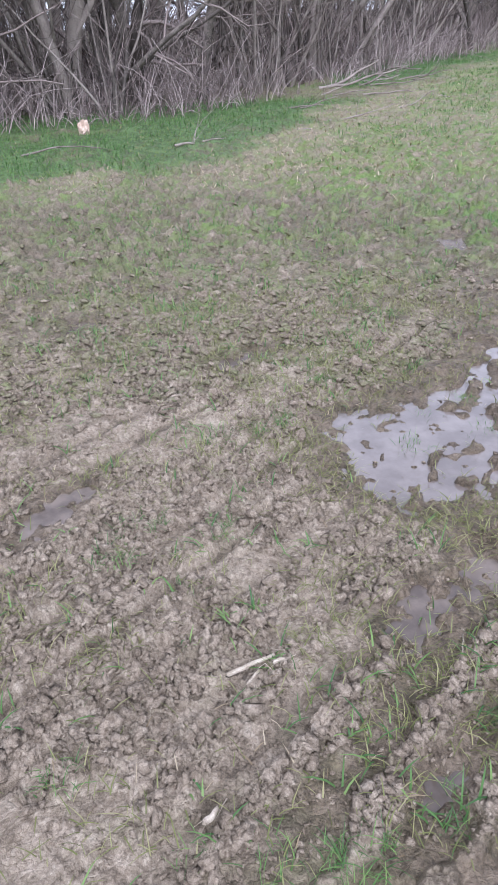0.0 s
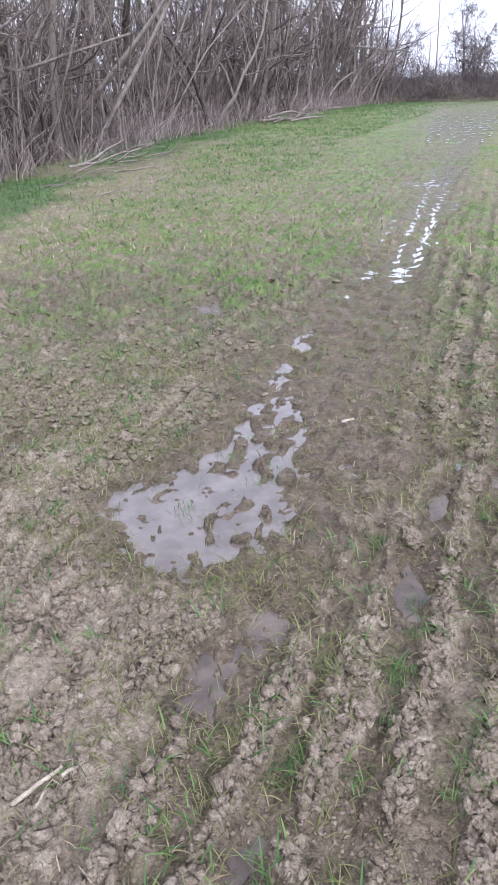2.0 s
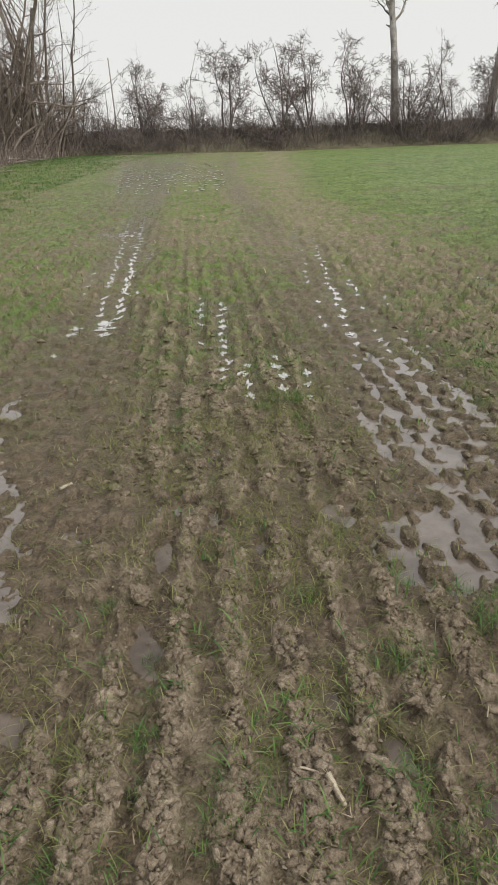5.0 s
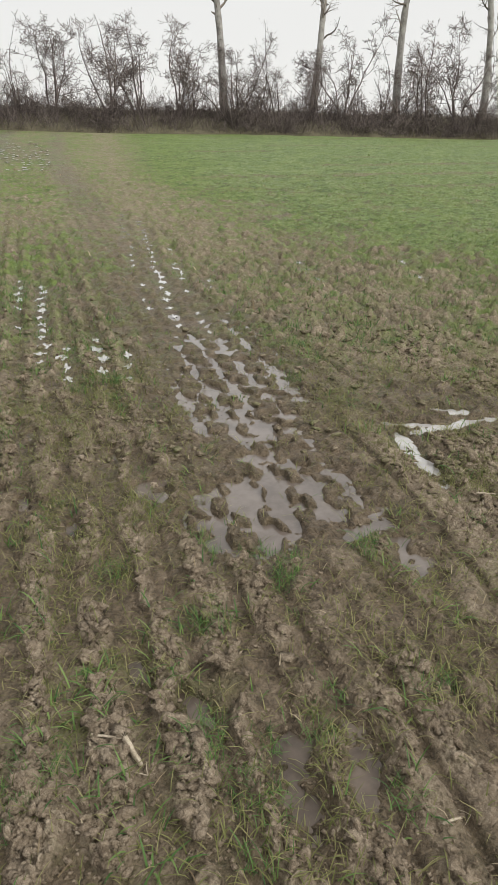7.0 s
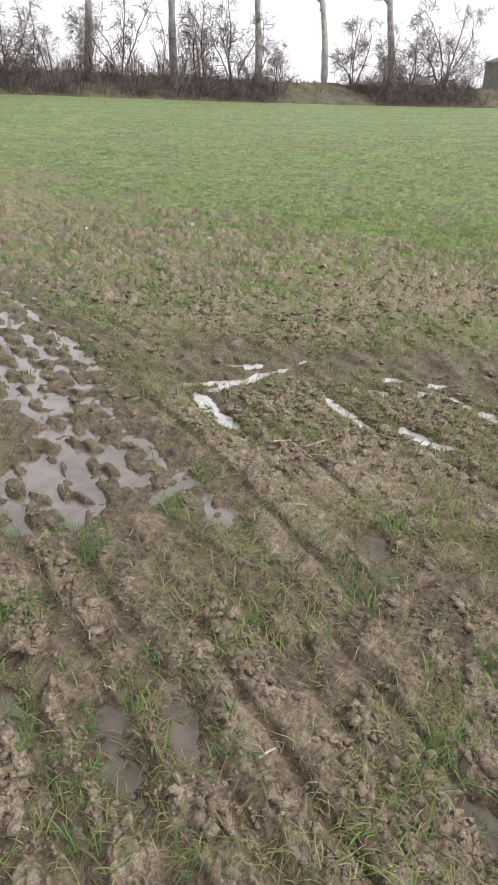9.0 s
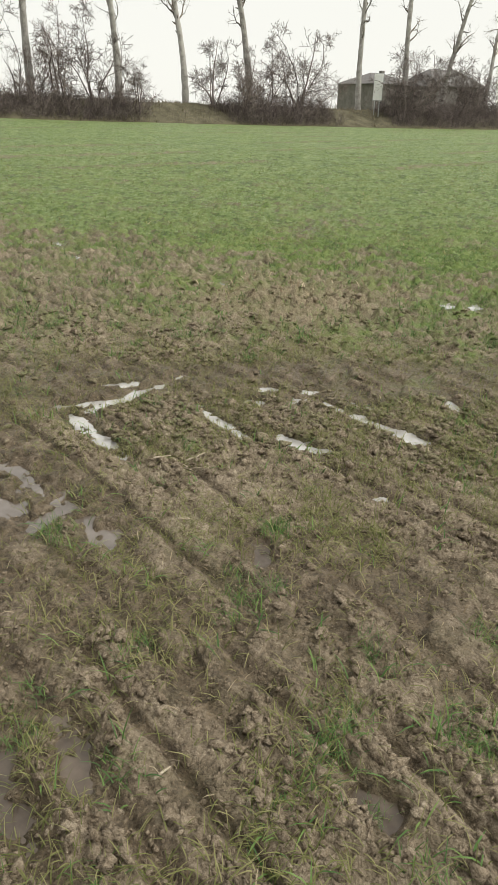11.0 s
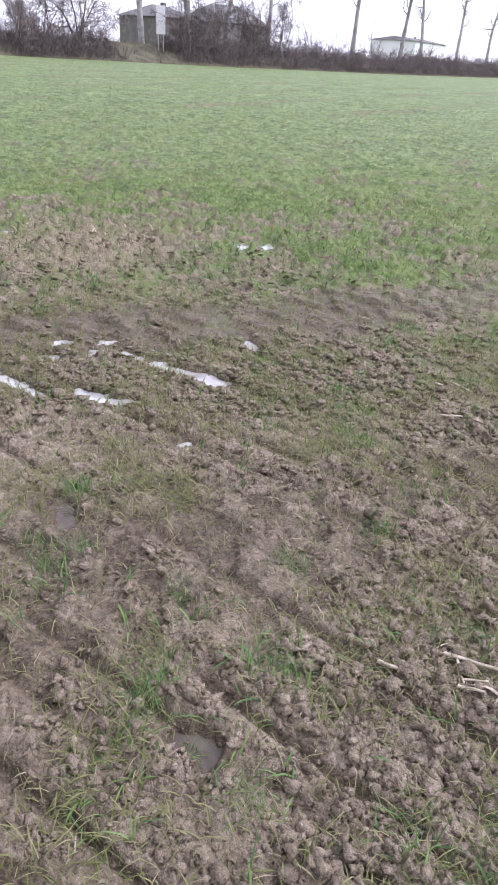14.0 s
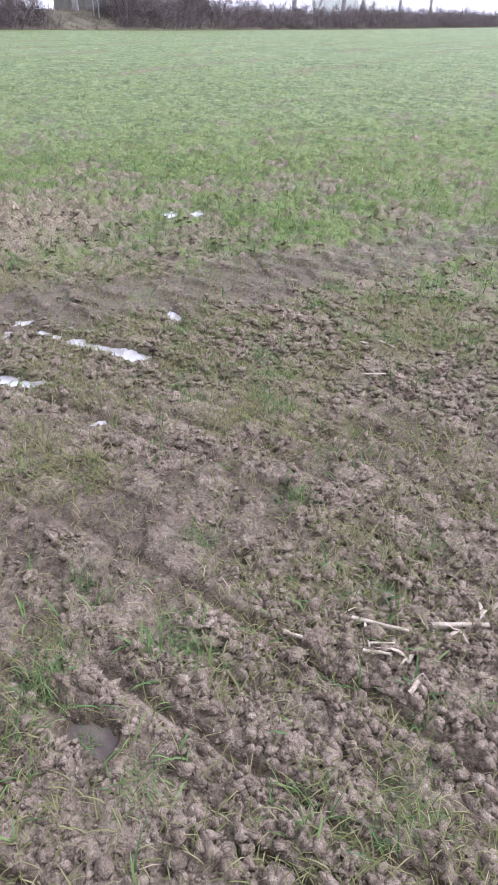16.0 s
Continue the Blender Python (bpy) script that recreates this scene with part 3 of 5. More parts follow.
    rough = n.new("ShaderNodeMapRange")
    rough.inputs["To Min"].default_value, rough.inputs["To Max"].default_value = 0.92, 0.42
    l.new(w, rough.inputs["Value"])
    l.new(rough.outputs[0], b.inputs["Roughness"])
    rel = node_math(n, l, "ADD", node_math(n, l, "ADD", cells[0], cells[1]), node_math(n, l, "ADD", cells[2], node_math(n, l, "ADD", node_math(n, l, "MULTIPLY", fine, 1.0), node_math(n, l, "MULTIPLY", grit, 0.5))))
    node_bump(n, l, b, rel, 0.008, 0.8)
    return m


def mat_blade(name, stops, rough=0.55):
    m, n, l, b = shader(name, rough, 0.35)
    f = n.new("ShaderNodeNewGeometry").outputs["Random Per Island"]
    pos = n.new("ShaderNodeNewGeometry").outputs["Position"]
    f = node_math(n, l, "ADD", node_math(n, l, "MULTIPLY", f, 0.7), node_math(n, l, "MULTIPLY", node_noise(n, l, 1.3, 3, 0.6, pos), 0.3))
    colour = node_ramp(n, l, f, stops)
    l.new(colour, b.inputs["Base Color"])
    thin, both = n.new("ShaderNodeBsdfTranslucent"), n.new("ShaderNodeMixShader")
    l.new(colour, thin.inputs["Color"])
    both.inputs[0].default_value = 0.38
    l.new(b.outputs[0], both.inputs[1])
    l.new(thin.outputs[0], both.inputs[2])
    l.new(both.outputs[0], n["Material Output"].inputs["Surface"])
    return m


def mat_water(name, rough, dark, light, coat, coat_ior=1.5):
    m, n, l, b = shader(name, rough, 0.5)
    pos = n.new("ShaderNodeNewGeometry").outputs["Position"]
    l.new(node_ramp(n, l, node_noise(n, l, 7, 5, 0.6, pos), [(0.38, dark), (0.62, light)]), b.inputs["Base Color"])
    b.inputs["IOR"].default_value = 1.45
    b.inputs["Coat Weight"].default_value, b.inputs["Coat Roughness"].default_value, b.inputs["Coat IOR"].default_value = coat, rough, coat_ior
    node_bump(n, l, b, node_noise(n, l, 9, 2, 0.5, pos), 0.003, 0.06)
    return m


M_GROUND = mat_ground()
M_WATER = mat_water("muddy_water", 0.05, (0.105, 0.084, 0.072), (0.175, 0.146, 0.128), 0.8, 1.42)
# the next two have the bright sky's reflection put into a pale base colour
M_PAINTED_GLINT = mat_water("ripples_painted_shine", 0.42, (0.38, 0.365, 0.355), (0.50, 0.485, 0.475), 1.0, 2.0)
M_PAINTED_SHINE = mat_water("water_painted_shine", 0.12, (0.36, 0.345, 0.335), (0.48, 0.465, 0.455), 1.0, 2.4)
M_FILM = mat_water("wet_mud_film", 0.22, (0.07, 0.052, 0.040), (0.15, 0.117, 0.092), 0.15)
M_WHEAT = mat_blade("wheat_blade", [(0.1, (0.050, 0.120, 0.038)), (0.5, (0.115, 0.215, 0.060)), (0.9, (0.24, 0.34, 0.11))])
M_SWARD = mat_blade("field_sward", [(0.1, (0.095, 0.140, 0.038)), (0.5, (0.15, 0.205, 0.058)), (0.9, (0.235, 0.280, 0.098))])
M_OLIVE = mat_blade("trodden_blade", [(0.1, (0.115, 0.13, 0.040)), (0.5, (0.205, 0.22, 0.078)), (0.9, (0.37, 0.34, 0.175))], 0.7)
M_LUSH = mat_blade("lush_grass", [(0.1, (0.055, 0.110, 0.032)), (0.5, (0.110, 0.205, 0.060)), (0.9, (0.185, 0.285, 0.095))])
M_STRAW = mat_blade("dead_straw", [(0.1, (0.17, 0.125, 0.075)), (0.5, (0.34, 0.27, 0.17)), (0.9, (0.55, 0.47, 0.34))], 0.8)
M_BANKGRASS = mat_blade("bank_grass", [(0.1, (0.10, 0.085, 0.05)), (0.5, (0.20, 0.17, 0.11)), (0.9, (0.34, 0.29, 0.20))], 0.85)
M_STALK = mat_plain("bleached_stalk", (0.25, 0.20, 0.145), (0.54, 0.47, 0.37), 40, 0.75, 0.25, 0.002)
M_BARK = mat_plain("grey_bark", (0.092, 0.078, 0.067), (0.275, 0.235, 0.20), 6, 0.95, 0.15, 0.01, island=0.5)
M_TWIG = mat_plain("bare_twig", (0.105, 0.084, 0.074), (0.25, 0.203, 0.18), 5, 0.95, 0.1, 0, island=0.6)
M_CANE = mat_plain("dry_cane", (0.19, 0.15, 0.136), (0.45, 0.375, 0.34), 4, 0.95, 0.1, 0, island=0.7)
M_DEAD = mat_plain("bleached_wood", (0.12, 0.098, 0.083), (0.30, 0.255, 0.22), 5, 0.9, 0.2, 0.006, island=0.3)
M_POPLAR = mat_plain("poplar_bark", (0.17, 0.158, 0.15), (0.44, 0.42, 0.40), 2.5, 0.95, 0.15, 0.02, island=0.3)
M_BRUSH = mat_plain("hedge_twig", (0.108, 0.089, 0.084), (0.245, 0.205, 0.194), 3, 0.95, 0.1, 0, island=0.6)
M_BANK = mat_plain("bank_turf", (0.072, 0.066, 0.044), (0.165, 0.148, 0.102), 1.2, 0.95, 0.1, 0.05)
M_ROAD = mat_plain("asphalt", (0.042, 0.042, 0.044), (0.065, 0.064, 0.064), 3, 0.85, 0.3, 0.004)


# ---- mesh helpers ----
def mesh_np(name, verts, tris=None, quads=None, smooth=False):
    me = bpy.data.meshes.new(name)
    verts = np.asarray(verts, np.float32)
    groups = [(np.asarray(f, np.int32), k) for f, k in ((tris, 3), (quads, 4)) if f is not None and len(f)]
    me.vertices.add(len(verts))
    me.vertices.foreach_set("co", verts.ravel())
    loops = np.concatenate([f.ravel() for f, k in groups])
    sizes = np.concatenate([np.full(len(f), k, np.int32) for f, k in groups])
    me.loops.add(len(loops))
    me.loops.foreach_set("vertex_index", loops)
    me.polygons.add(len(sizes))
    me.polygons.foreach_set("loop_start", np.concatenate([[0], np.cumsum(sizes)[:-1]]).astype(np.int32))
    if smooth:
        me.polygons.foreach_set("use_smooth", np.ones(len(sizes), bool))
    me.update(calc_edges=True)
    return me


def place(name, me, material, parent=None, label=""):
    ob = new(name, me)
    if not me.materials:
        me.materials.append(material)
    if parent is not None:
        ob.parent = parent
    return tagged(ob, label)


def part(name, bm, material, parent, label="", smooth=False):
    me = bpy.data.meshes.new(name)
    bm.to_mesh(me)
    bm.free()
    if smooth:
        for p in me.polygons:
            p.use_smooth = True
    return place(name, me, material, parent, label)


def box(sx, sy, sz, at=(0, 0, 0), bevel=0.0, taper=1.0):
    bm = bmesh.new()
    bmesh.ops.create_cube(bm, size=1)
    for v in bm.verts:
        k = taper if v.co.z > 0 else 1
        v.co = Vector((v.co.x * sx * k, v.co.y * sy * k, v.co.z * sz)) + Vector(at)
    if bevel:
        bmesh.ops.bevel(bm, geom=bm.edges[:], offset=bevel, segments=2, affect="EDGES")
    return bm


def ground_z(x, y):
    return float(surface(np.array([x], float), np.array([y], float))[0][0])


# ---- ground ----
def radii():
    out = [0.001, 0.1, 0.25, 0.45, 0.65, 0.8]
    while out[-1] < 3000:
        v = out[-1]
        out.append(v * (1.0044 if v < 5 else 1.0055 if v < 9 else 1.0085 if v < 18 else 1.013 if v < 52 else 1.04 if v < 80 else 1.15))
    return np.array(out)


fan = np.concatenate([np.arange(-52, 141, 0.165), np.arange(143, 300, 3.0)])
rad = radii()
A, R = np.meshgrid(np.radians(fan), rad)
X, Y = 0.8 + R * np.sin(A), -0.1 + R * np.cos(A)
Z, GREEN, MUD, STRAW, DRY, WET_SHADE = surface(X.ravel(), Y.ravel())
H, W = R.shape
idx = np.arange(W * H).reshape(H, W)
nxt = np.roll(idx, -1, 1)
quads = np.stack([idx[:-1], idx[1:], nxt[1:], nxt[:-1]], -1).reshape(-1, 4)
me = mesh_np("ground", np.stack([X.ravel(), Y.ravel(), Z], 1), quads=quads, smooth=False)
for name, values in (("green", np.clip(GREEN + MUD * (0.10 + 0.30 * sstep(2.5, 6.5, R.ravel()) + 0.22 * sstep(44, 58, polar(X.ravel(), Y.ravel())[1])), 0, 1)), ("straw", STRAW), ("wet_shade", WET_SHADE), ("tone", TONE[0]), ("lush", LUSH[0])):
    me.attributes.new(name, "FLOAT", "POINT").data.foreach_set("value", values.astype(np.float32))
ground = tagged(place("ground", me, M_GROUND), "muddy arable field with drill rows, clods and wheel marks", "ground", kind="structure")

# water standing in the hollows: one sheet a puddle; the dots far up the tracks lie in one mesh
lift = field_rise(PUD[:, 0], PUD[:, 1])
dots, far_dots = bmesh.new(), bmesh.new()
for k, (px, py, a, b, turn, kind) in enumerate(PUDDLES):
    th = math.atan2(px - AX, py - AY) + math.radians(turn)
    away = math.hypot(px - 0.8, py + 0.1)
    far = kind == 4 or away > SHEETS
    ring = []
    for i in range(20 if far else 26):
        u = 2 * math.pi * i / (20 if far else 26)
        k1 = 0.9 + 0.7 * noise.noise(Vector((1.9 * math.cos(u) + 9.1 * k, 1.9 * math.sin(u), 0.3 * k))) + 0.5 * noise.noise(Vector((5 * math.cos(u), 5 * math.sin(u) + 3.3 * k, 0.7 * k))) + 0.30 * math.cos(4 * u) if far else 1.9
        s, c = (k1 * a + (0 if far else 0.03)) * math.cos(u), (k1 * b + (0 if far else 0.03)) * math.sin(u)
        ring.append((s * math.sin(th) + c * math.cos(th), s * math.cos(th) - c * math.sin(th), 0))
    top = swell(np.array([px]), np.array([py]))[0] + (-0.012 if away < 21 else 0.004) + lift[k] if far else WATER + lift[k] + 0.00004 * (k % 29)
    if far:
        mesh = dots if away < 21 else far_dots
        mesh.faces.new([mesh.verts.new((v[0] + px, v[1] + py, top)) for v in ring[::-1]])
        continue
    bm = bmesh.new()
    bm.faces.new([bm.verts.new(v) for v in ring[::-1]])
    # cross ruts (group 2) get the pale water with painted sky shine
    water = part("puddle_water", bm, M_FILM if kind == 3 else M_PAINTED_SHINE if kind == 2 else M_WATER, None)
    water.location = (px, py, top)
    tagged(water, "shallow muddy rainwater lying in a wheel rut" if kind != 3 else "small muddy puddle between the drill rows", "puddle", "puddles in the field", "structure")
tagged(part("puddle_dots", dots, M_PAINTED_SHINE, None), "dots of rainwater in the lug prints of the tracks, sky shine painted into their colour", "puddle", "puddles in the field", "stuff")
tagged(part("puddle_glints", far_dots, M_PAINTED_GLINT, None), "rippled rainwater in the far end of the tracks, sky shine painted into its colour", "puddle", "puddles in the field", "stuff")


# ---- wood and hedge: bare trees grown branch by branch ----
def tube_mesh(name, lines, sides=5):
    """One mesh of tapered tubes from (points, radii) pairs."""
    vs, qs, ts, base = [], [], [], 0
    for pts, radii in lines:
        p = np.asarray(pts, float)
        d = np.gradient(p, axis=0)
        d /= np.linalg.norm(d, axis=1)[:, None] + 1e-9
        k = sides if radii[0] > 0.012 else 3
        up = np.where(np.abs(d[:, 2:3]) > 0.9, [[1.0, 0, 0]], [[0, 0, 1.0]])
        s = np.cross(d, up)
        s /= np.linalg.norm(s, axis=1)[:, None] + 1e-9
        w = np.cross(s, d)
        ang = 2 * np.pi * np.arange(k) / k
        ring = p[:, None, :] + np.asarray(radii)[:, None, None] * (np.cos(ang)[None, :, None] * s[:, None, :] + np.sin(ang)[None, :, None] * w[:, None, :])
        vs.append(ring.reshape(-1, 3))
        m = len(p)
        i = base + np.arange(m * k).reshape(m, k)
        a, b = i[:-1], i[1:]
        qs.append(np.stack([a, np.roll(a, -1, 1), np.roll(b, -1, 1), b], -1).reshape(-1, 4))
        top = i[-1]
        ts.append(np.stack([np.full(k - 2, top[0]), top[1:-1], top[2:]], -1))
        base += m * k
    return mesh_np(name, np.concatenate(vs), np.concatenate(ts), np.concatenate(qs), True)


def limb(g, start, way, length, radius, steps, wander, rise, tip=0.25):
    p, d, pts = np.array(start, float), np.array(way, float), []
    d /= np.linalg.norm(d)
    for i in range(steps + 1):
        pts.append(p.copy())
        d = d + g.normal(0, wander, 3) + np.array([0, 0, rise])
        d /= np.linalg.norm(d)
        p = p + d * length / steps
    return np.array(pts), radius * np.linspace(1, tip, steps + 1)


def fork(g, parent, count, lo, hi, length, thin, spread, rise, steps=4, wander=0.16):
    """Side branches along a limb."""
    pts, rad = parent
    out = []
    for u in g.uniform(lo, hi, count):
        f = u * (len(pts) - 1)
        i = min(int(f), len(pts) - 2)
        p = pts[i] + (pts[i + 1] - pts[i]) * (f - i)
        d = pts[i + 1] - pts[i]
        d /= np.linalg.norm(d)
        side = np.cross(d, g.normal(0, 1, 3))
        side /= np.linalg.norm(side) + 1e-9
        r = max(0.004, rad[i] * thin)
        out.append(limb(g, p, d * (1 - spread) + side * spread, length * g.uniform(0.55, 1.2) * (1.15 - 0.5 * u), r, steps, wander, rise, 0.3))
    return out


def bare_tree(seed, kind):
    """An Empty at the base with a trunk mesh and a crown mesh."""
    g = np.random.default_rng(seed)
    stems, crown = [], []
    if kind == "sapling":
        tall = g.uniform(7.5, 10.5)
        stems.append(limb(g, (0, 0, -0.1), (g.normal(0, 0.07), g.normal(0, 0.07), 1), tall, g.uniform(0.05, 0.10), 12, 0.10, 0.035, 0.15))
        one = fork(g, stems[0], 22, 0.15, 0.97, 2.0, 0.42, 0.6, 0.06, 5, 0.22)
        two = [b for a in one for b in fork(g, a, 4, 0.25, 0.95, 0.8, 0.5, 0.5, 0.05, 3)]
        three = [b for a in two for b in fork(g, a, 2, 0.2, 0.95, 0.4, 0.6, 0.5, 0.05, 2)]
        crown = one + two + three
    elif kind == "coppice":
        for _ in range(g.integers(5, 9)):
            a, lean = g.uniform(0, 6.28), g.uniform(0.05, 0.38)
            stems.append(limb(g, (0.18 * math.cos(a), 0.18 * math.sin(a), -0.1), (lean * math.cos(a), lean * math.sin(a), 1), g.uniform(3.5, 7.5), g.uniform(0.018, 0.05), 9, 0.11, 0.02, 0.2))
        one = [b for s in stems for b in fork(g, s, 9, 0.12, 0.97, 1.2, 0.45, 0.5, 0.05, 4)]
        two = [b for a in one for b in fork(g, a, 3, 0.2, 0.95, 0.55, 0.55, 0.5, 0.04, 3)]
        crown = one + two
    elif kind == "poplar":
        stems.append(limb(g, (0, 0, -0.3), (g.normal(0, 0.012), g.normal(0, 0.012), 1), 15, 0.27, 30, 0.022, 0.012, 0.25))
        pts, thick = stems[0]
        stems[0] = (pts, thick * (1 + 0.22 * np.maximum(g.normal(0, 0.6, len(thick)), -0.25)))
        one = fork(g, stems[0], 16, 0.34, 0.96, 2.2, 0.36, 0.62, 0.20, 7, 0.24)
        stubs = fork(g, stems[0], 12, 0.30, 0.8, 0.45, 0.42, 0.6, 0.12, 3)
        two = [b for a in one for b in fork(g, a, 5, 0.25, 0.98, 1.0, 0.4, 0.6, 0.02, 4, 0.25)]
        three = [b for a in two for b in fork(g, a, 3, 0.3, 0.98, 0.5, 0.5, 0.6, 0.0, 3)]
        crown = one + stubs + two + three
    elif kind == "hedge":
        for _ in range(4):
            a, lean = g.uniform(0, 6.28), g.uniform(0.10, 0.45)
            stems.append(limb(g, (0.15 * math.cos(a), 0.15 * math.sin(a), -0.1), (lean * math.cos(a), lean * math.sin(a), 1), g.uniform(3.2, 5.2), g.uniform(0.045, 0.08), 9, 0.13, 0.02, 0.2))
        one = [b for s in stems for b in fork(g, s, 11, 0.2, 0.98, 1.5, 0.42, 0.6, 0.04, 5, 0.22)]
        two = [b for a in one for b in fork(g, a, 6, 0.15, 0.98, 0.75, 0.55, 0.6, 0.03, 3, 0.25)]
        three = [b for a in two for b in fork(g, a, 3, 0.15, 0.98, 0.36, 0.8, 0.6, 0.0, 2)]
        crown = [(p, np.maximum(r, 0.010)) for p, r in one + two + three]
    elif kind == "old":
        for _ in range(3):
            a, lean = g.uniform(0, 6.28), g.uniform(0.08, 0.45)
            stems.append(limb(g, (0.25 * math.cos(a), 0.25 * math.sin(a), -0.1), (lean * math.cos(a), lean * math.sin(a), 1), g.uniform(6, 9), g.uniform(0.11, 0.19), 10, 0.10, 0.01, 0.35))
        one = [b for s in stems for b in fork(g, s, 8, 0.10, 0.95, 2.6, 0.34, 0.75, -0.02, 7, 0.20)]
        two = [b for a in one for b in fork(g, a, 5, 0.2, 0.98, 1.1, 0.45, 0.65, -0.03, 5, 0.25)]
        three = [b for a in two for b in fork(g, a, 2, 0.2, 0.98, 0.5, 0.6, 0.6, 0.0, 2)]
        crown = one + two + three
    elif kind == "crooked":
        for _ in range(3):
            a, lean = g.uniform(0, 6.28), g.uniform(0.15, 0.5)
            stems.append(limb(g, (0.1 * math.cos(a), 0.1 * math.sin(a), -0.1), (lean * math.cos(a), lean * math.sin(a), 1), g.uniform(4.5, 7), g.uniform(0.045, 0.085), 9, 0.15, 0.02, 0.25))
        one = [b for s in stems for b in fork(g, s, 9, 0.3, 0.98, 1.7, 0.45, 0.65, 0.05, 5, 0.22)]
        two = [b for a in one for b in fork(g, a, 5, 0.2, 0.98, 0.8, 0.5, 0.6, 0.03, 4, 0.25)]
        three = [b for a in two for b in fork(g, a, 2, 0.2, 0.98, 0.4, 0.6, 0.6, 0.0, 2)]
        crown = one + two + three
    else:  # a dense hedge bush
        for _ in range(11):
            a, lean = g.uniform(0, 6.28), g.uniform(0.1, 1.3)
            stems.append(limb(g, (0.35 * math.cos(a), 0.35 * math.sin(a), -0.1), (lean * math.cos(a), lean * math.sin(a), 1), g.uniform(0.9, 2.1), 0.012, 7, 0.30, 0.02, 0.6))
        one = [b for s in stems for b in fork(g, s, 8, 0.05, 0.98, 0.8, 0.5, 0.65, 0.05, 4, 0.2)]
        two = [b for a in one for b in fork(g, a, 3, 0.10, 0.98, 0.42, 0.7, 0.6, 0.03, 2)]
        crown = [(p, np.maximum(r, 0.009)) for p, r in one + two]
    return tube_mesh("trunk", stems, 6 if kind != "poplar" else 10), tube_mesh("crown", crown, 4)


def tree_thing(name, seed, kind, trunk_mat, crown_mat, label, category, group):
    root = new(name)
    a, b = bare_tree(seed, kind)
    place("trunk", a, trunk_mat, root)
    place("crown", b, crown_mat, root)
    return tagged(root, label, category, group)


def scatter_things(models, spots, seed, lo=0.8, hi=1.25, lean=4):
    """First spots take the models themselves, the rest copies."""
    g = np.random.default_rng(seed)
    for k, (x, y, z) in enumerate(spots):
        s = g.uniform(lo, hi)
        m = pose(x, y, z, g.normal(0, lean), g.normal(0, lean), g.uniform(0, 360)) @ Matrix.Diagonal((s, s, s * g.uniform(0.9, 1.12), 1))
        model = models[k % len(models)]
        if k < len(models):
            model.matrix_basis = m
        else:
            ob = copy_thing(model, Matrix())
            ob.matrix_basis = m


def bank_z(x, y):
    d = x * NX + y * NY
    base = float(field_rise(np.array([x]), np.array([y]))[0])
    return base + 1.3 * float(sstep(FIELD_END, BANK_TOP, np.array([d]))[0])


edge_len = np.concatenate([[0], np.cumsum(np.hypot(np.diff(EDGE_X), np.diff(EDGE_Y)))])


def wood_spot(s, back):
    """A place s metres along the edge of the wood and back metres inside it."""
    x, y = np.interp(s, edge_len, EDGE_X), np.interp(s, edge_len, EDGE_Y)
    x2, y2 = np.interp(s + 0.5, edge_len, EDGE_X), np.interp(s + 0.5, edge_len, EDGE_Y)
    dx, dy = x2 - x, y2 - y
    q = math.hypot(dx, dy) or 1
    return x - back * dy / q, y + back * dx / q


def wood_spots(count, lo, hi, seed, power=1.0):
    g = np.random.default_rng(seed)
    out = []
    for k in range(count):
        s = (k + g.random()) / count * (edge_len[-1] - 0.6)
        x, y = wood_spot(s, lo + (hi - lo) * g.random() ** power)
        out.append((x, y, float(field_rise(np.array([x]), np.array([y]))[0]) - 0.03))
    return out


coppice = [tree_thing("coppiced_shrub", 200 + k, "coppice", M_BARK, M_TWIG, "bare grey-brown shrub of many thin stems at the wood's edge", "shrub", "shrubs of the wood") for k in range(7)]
scatter_things(coppice, wood_spots(112, 0.2, 6.0, 11, 1.4), 12)
sapling = [tree_thing("sapling_tree", 300 + k, "sapling", M_BARK, M_TWIG, "slim bare tree with a straight grey stem in the wood", "tree", "trees of the wood") for k in range(6)]
scatter_things(sapling, wood_spots(84, 0.6, 11, 13), 14, 0.9, 1.5, 3)
tall = [(*wood_spot(s - 0.75, b), 0.6) for s, b in ((46, 3), (48, 5), (50, 2.5), (52, 4), (53.5, 2), (55, 5), (56.5, 1.5), (57.5, 3), (58.5, 0.6), (60, 1.8), (61.5, 0.5), (62.5, 1.5), (62.8, 0.3))]
for k, spot in enumerate(tall):
    ob = copy_thing(sapling[k % 6], Matrix())
    ob.matrix_basis = pose(*spot, 0, 0, 67 * k) @ Matrix.Diagonal((1.45, 1.45, 1.35 + 0.05 * (k % 4), 1))


wild = [tree_thing("crooked_wood_tree", 330 + k, "crooked", M_BARK, M_TWIG, "gnarled bare tree with several curved trunks in the wood", "tree", "trees of the wood") for k in range(4)]
scatter_things(wild, wood_spots(58, 0.1, 5.0, 17), 18, 0.75, 1.25, 6)
old = [tree_thing("old_willow", 350 + k, "old", M_BARK, M_TWIG, "thick old tree with dark leaning trunks in the wood", "tree", "trees of the wood") for k in range(4)]
scatter_things(old, wood_spots(30, 0.5, 4.0, 19), 20, 0.8, 1.2, 4)


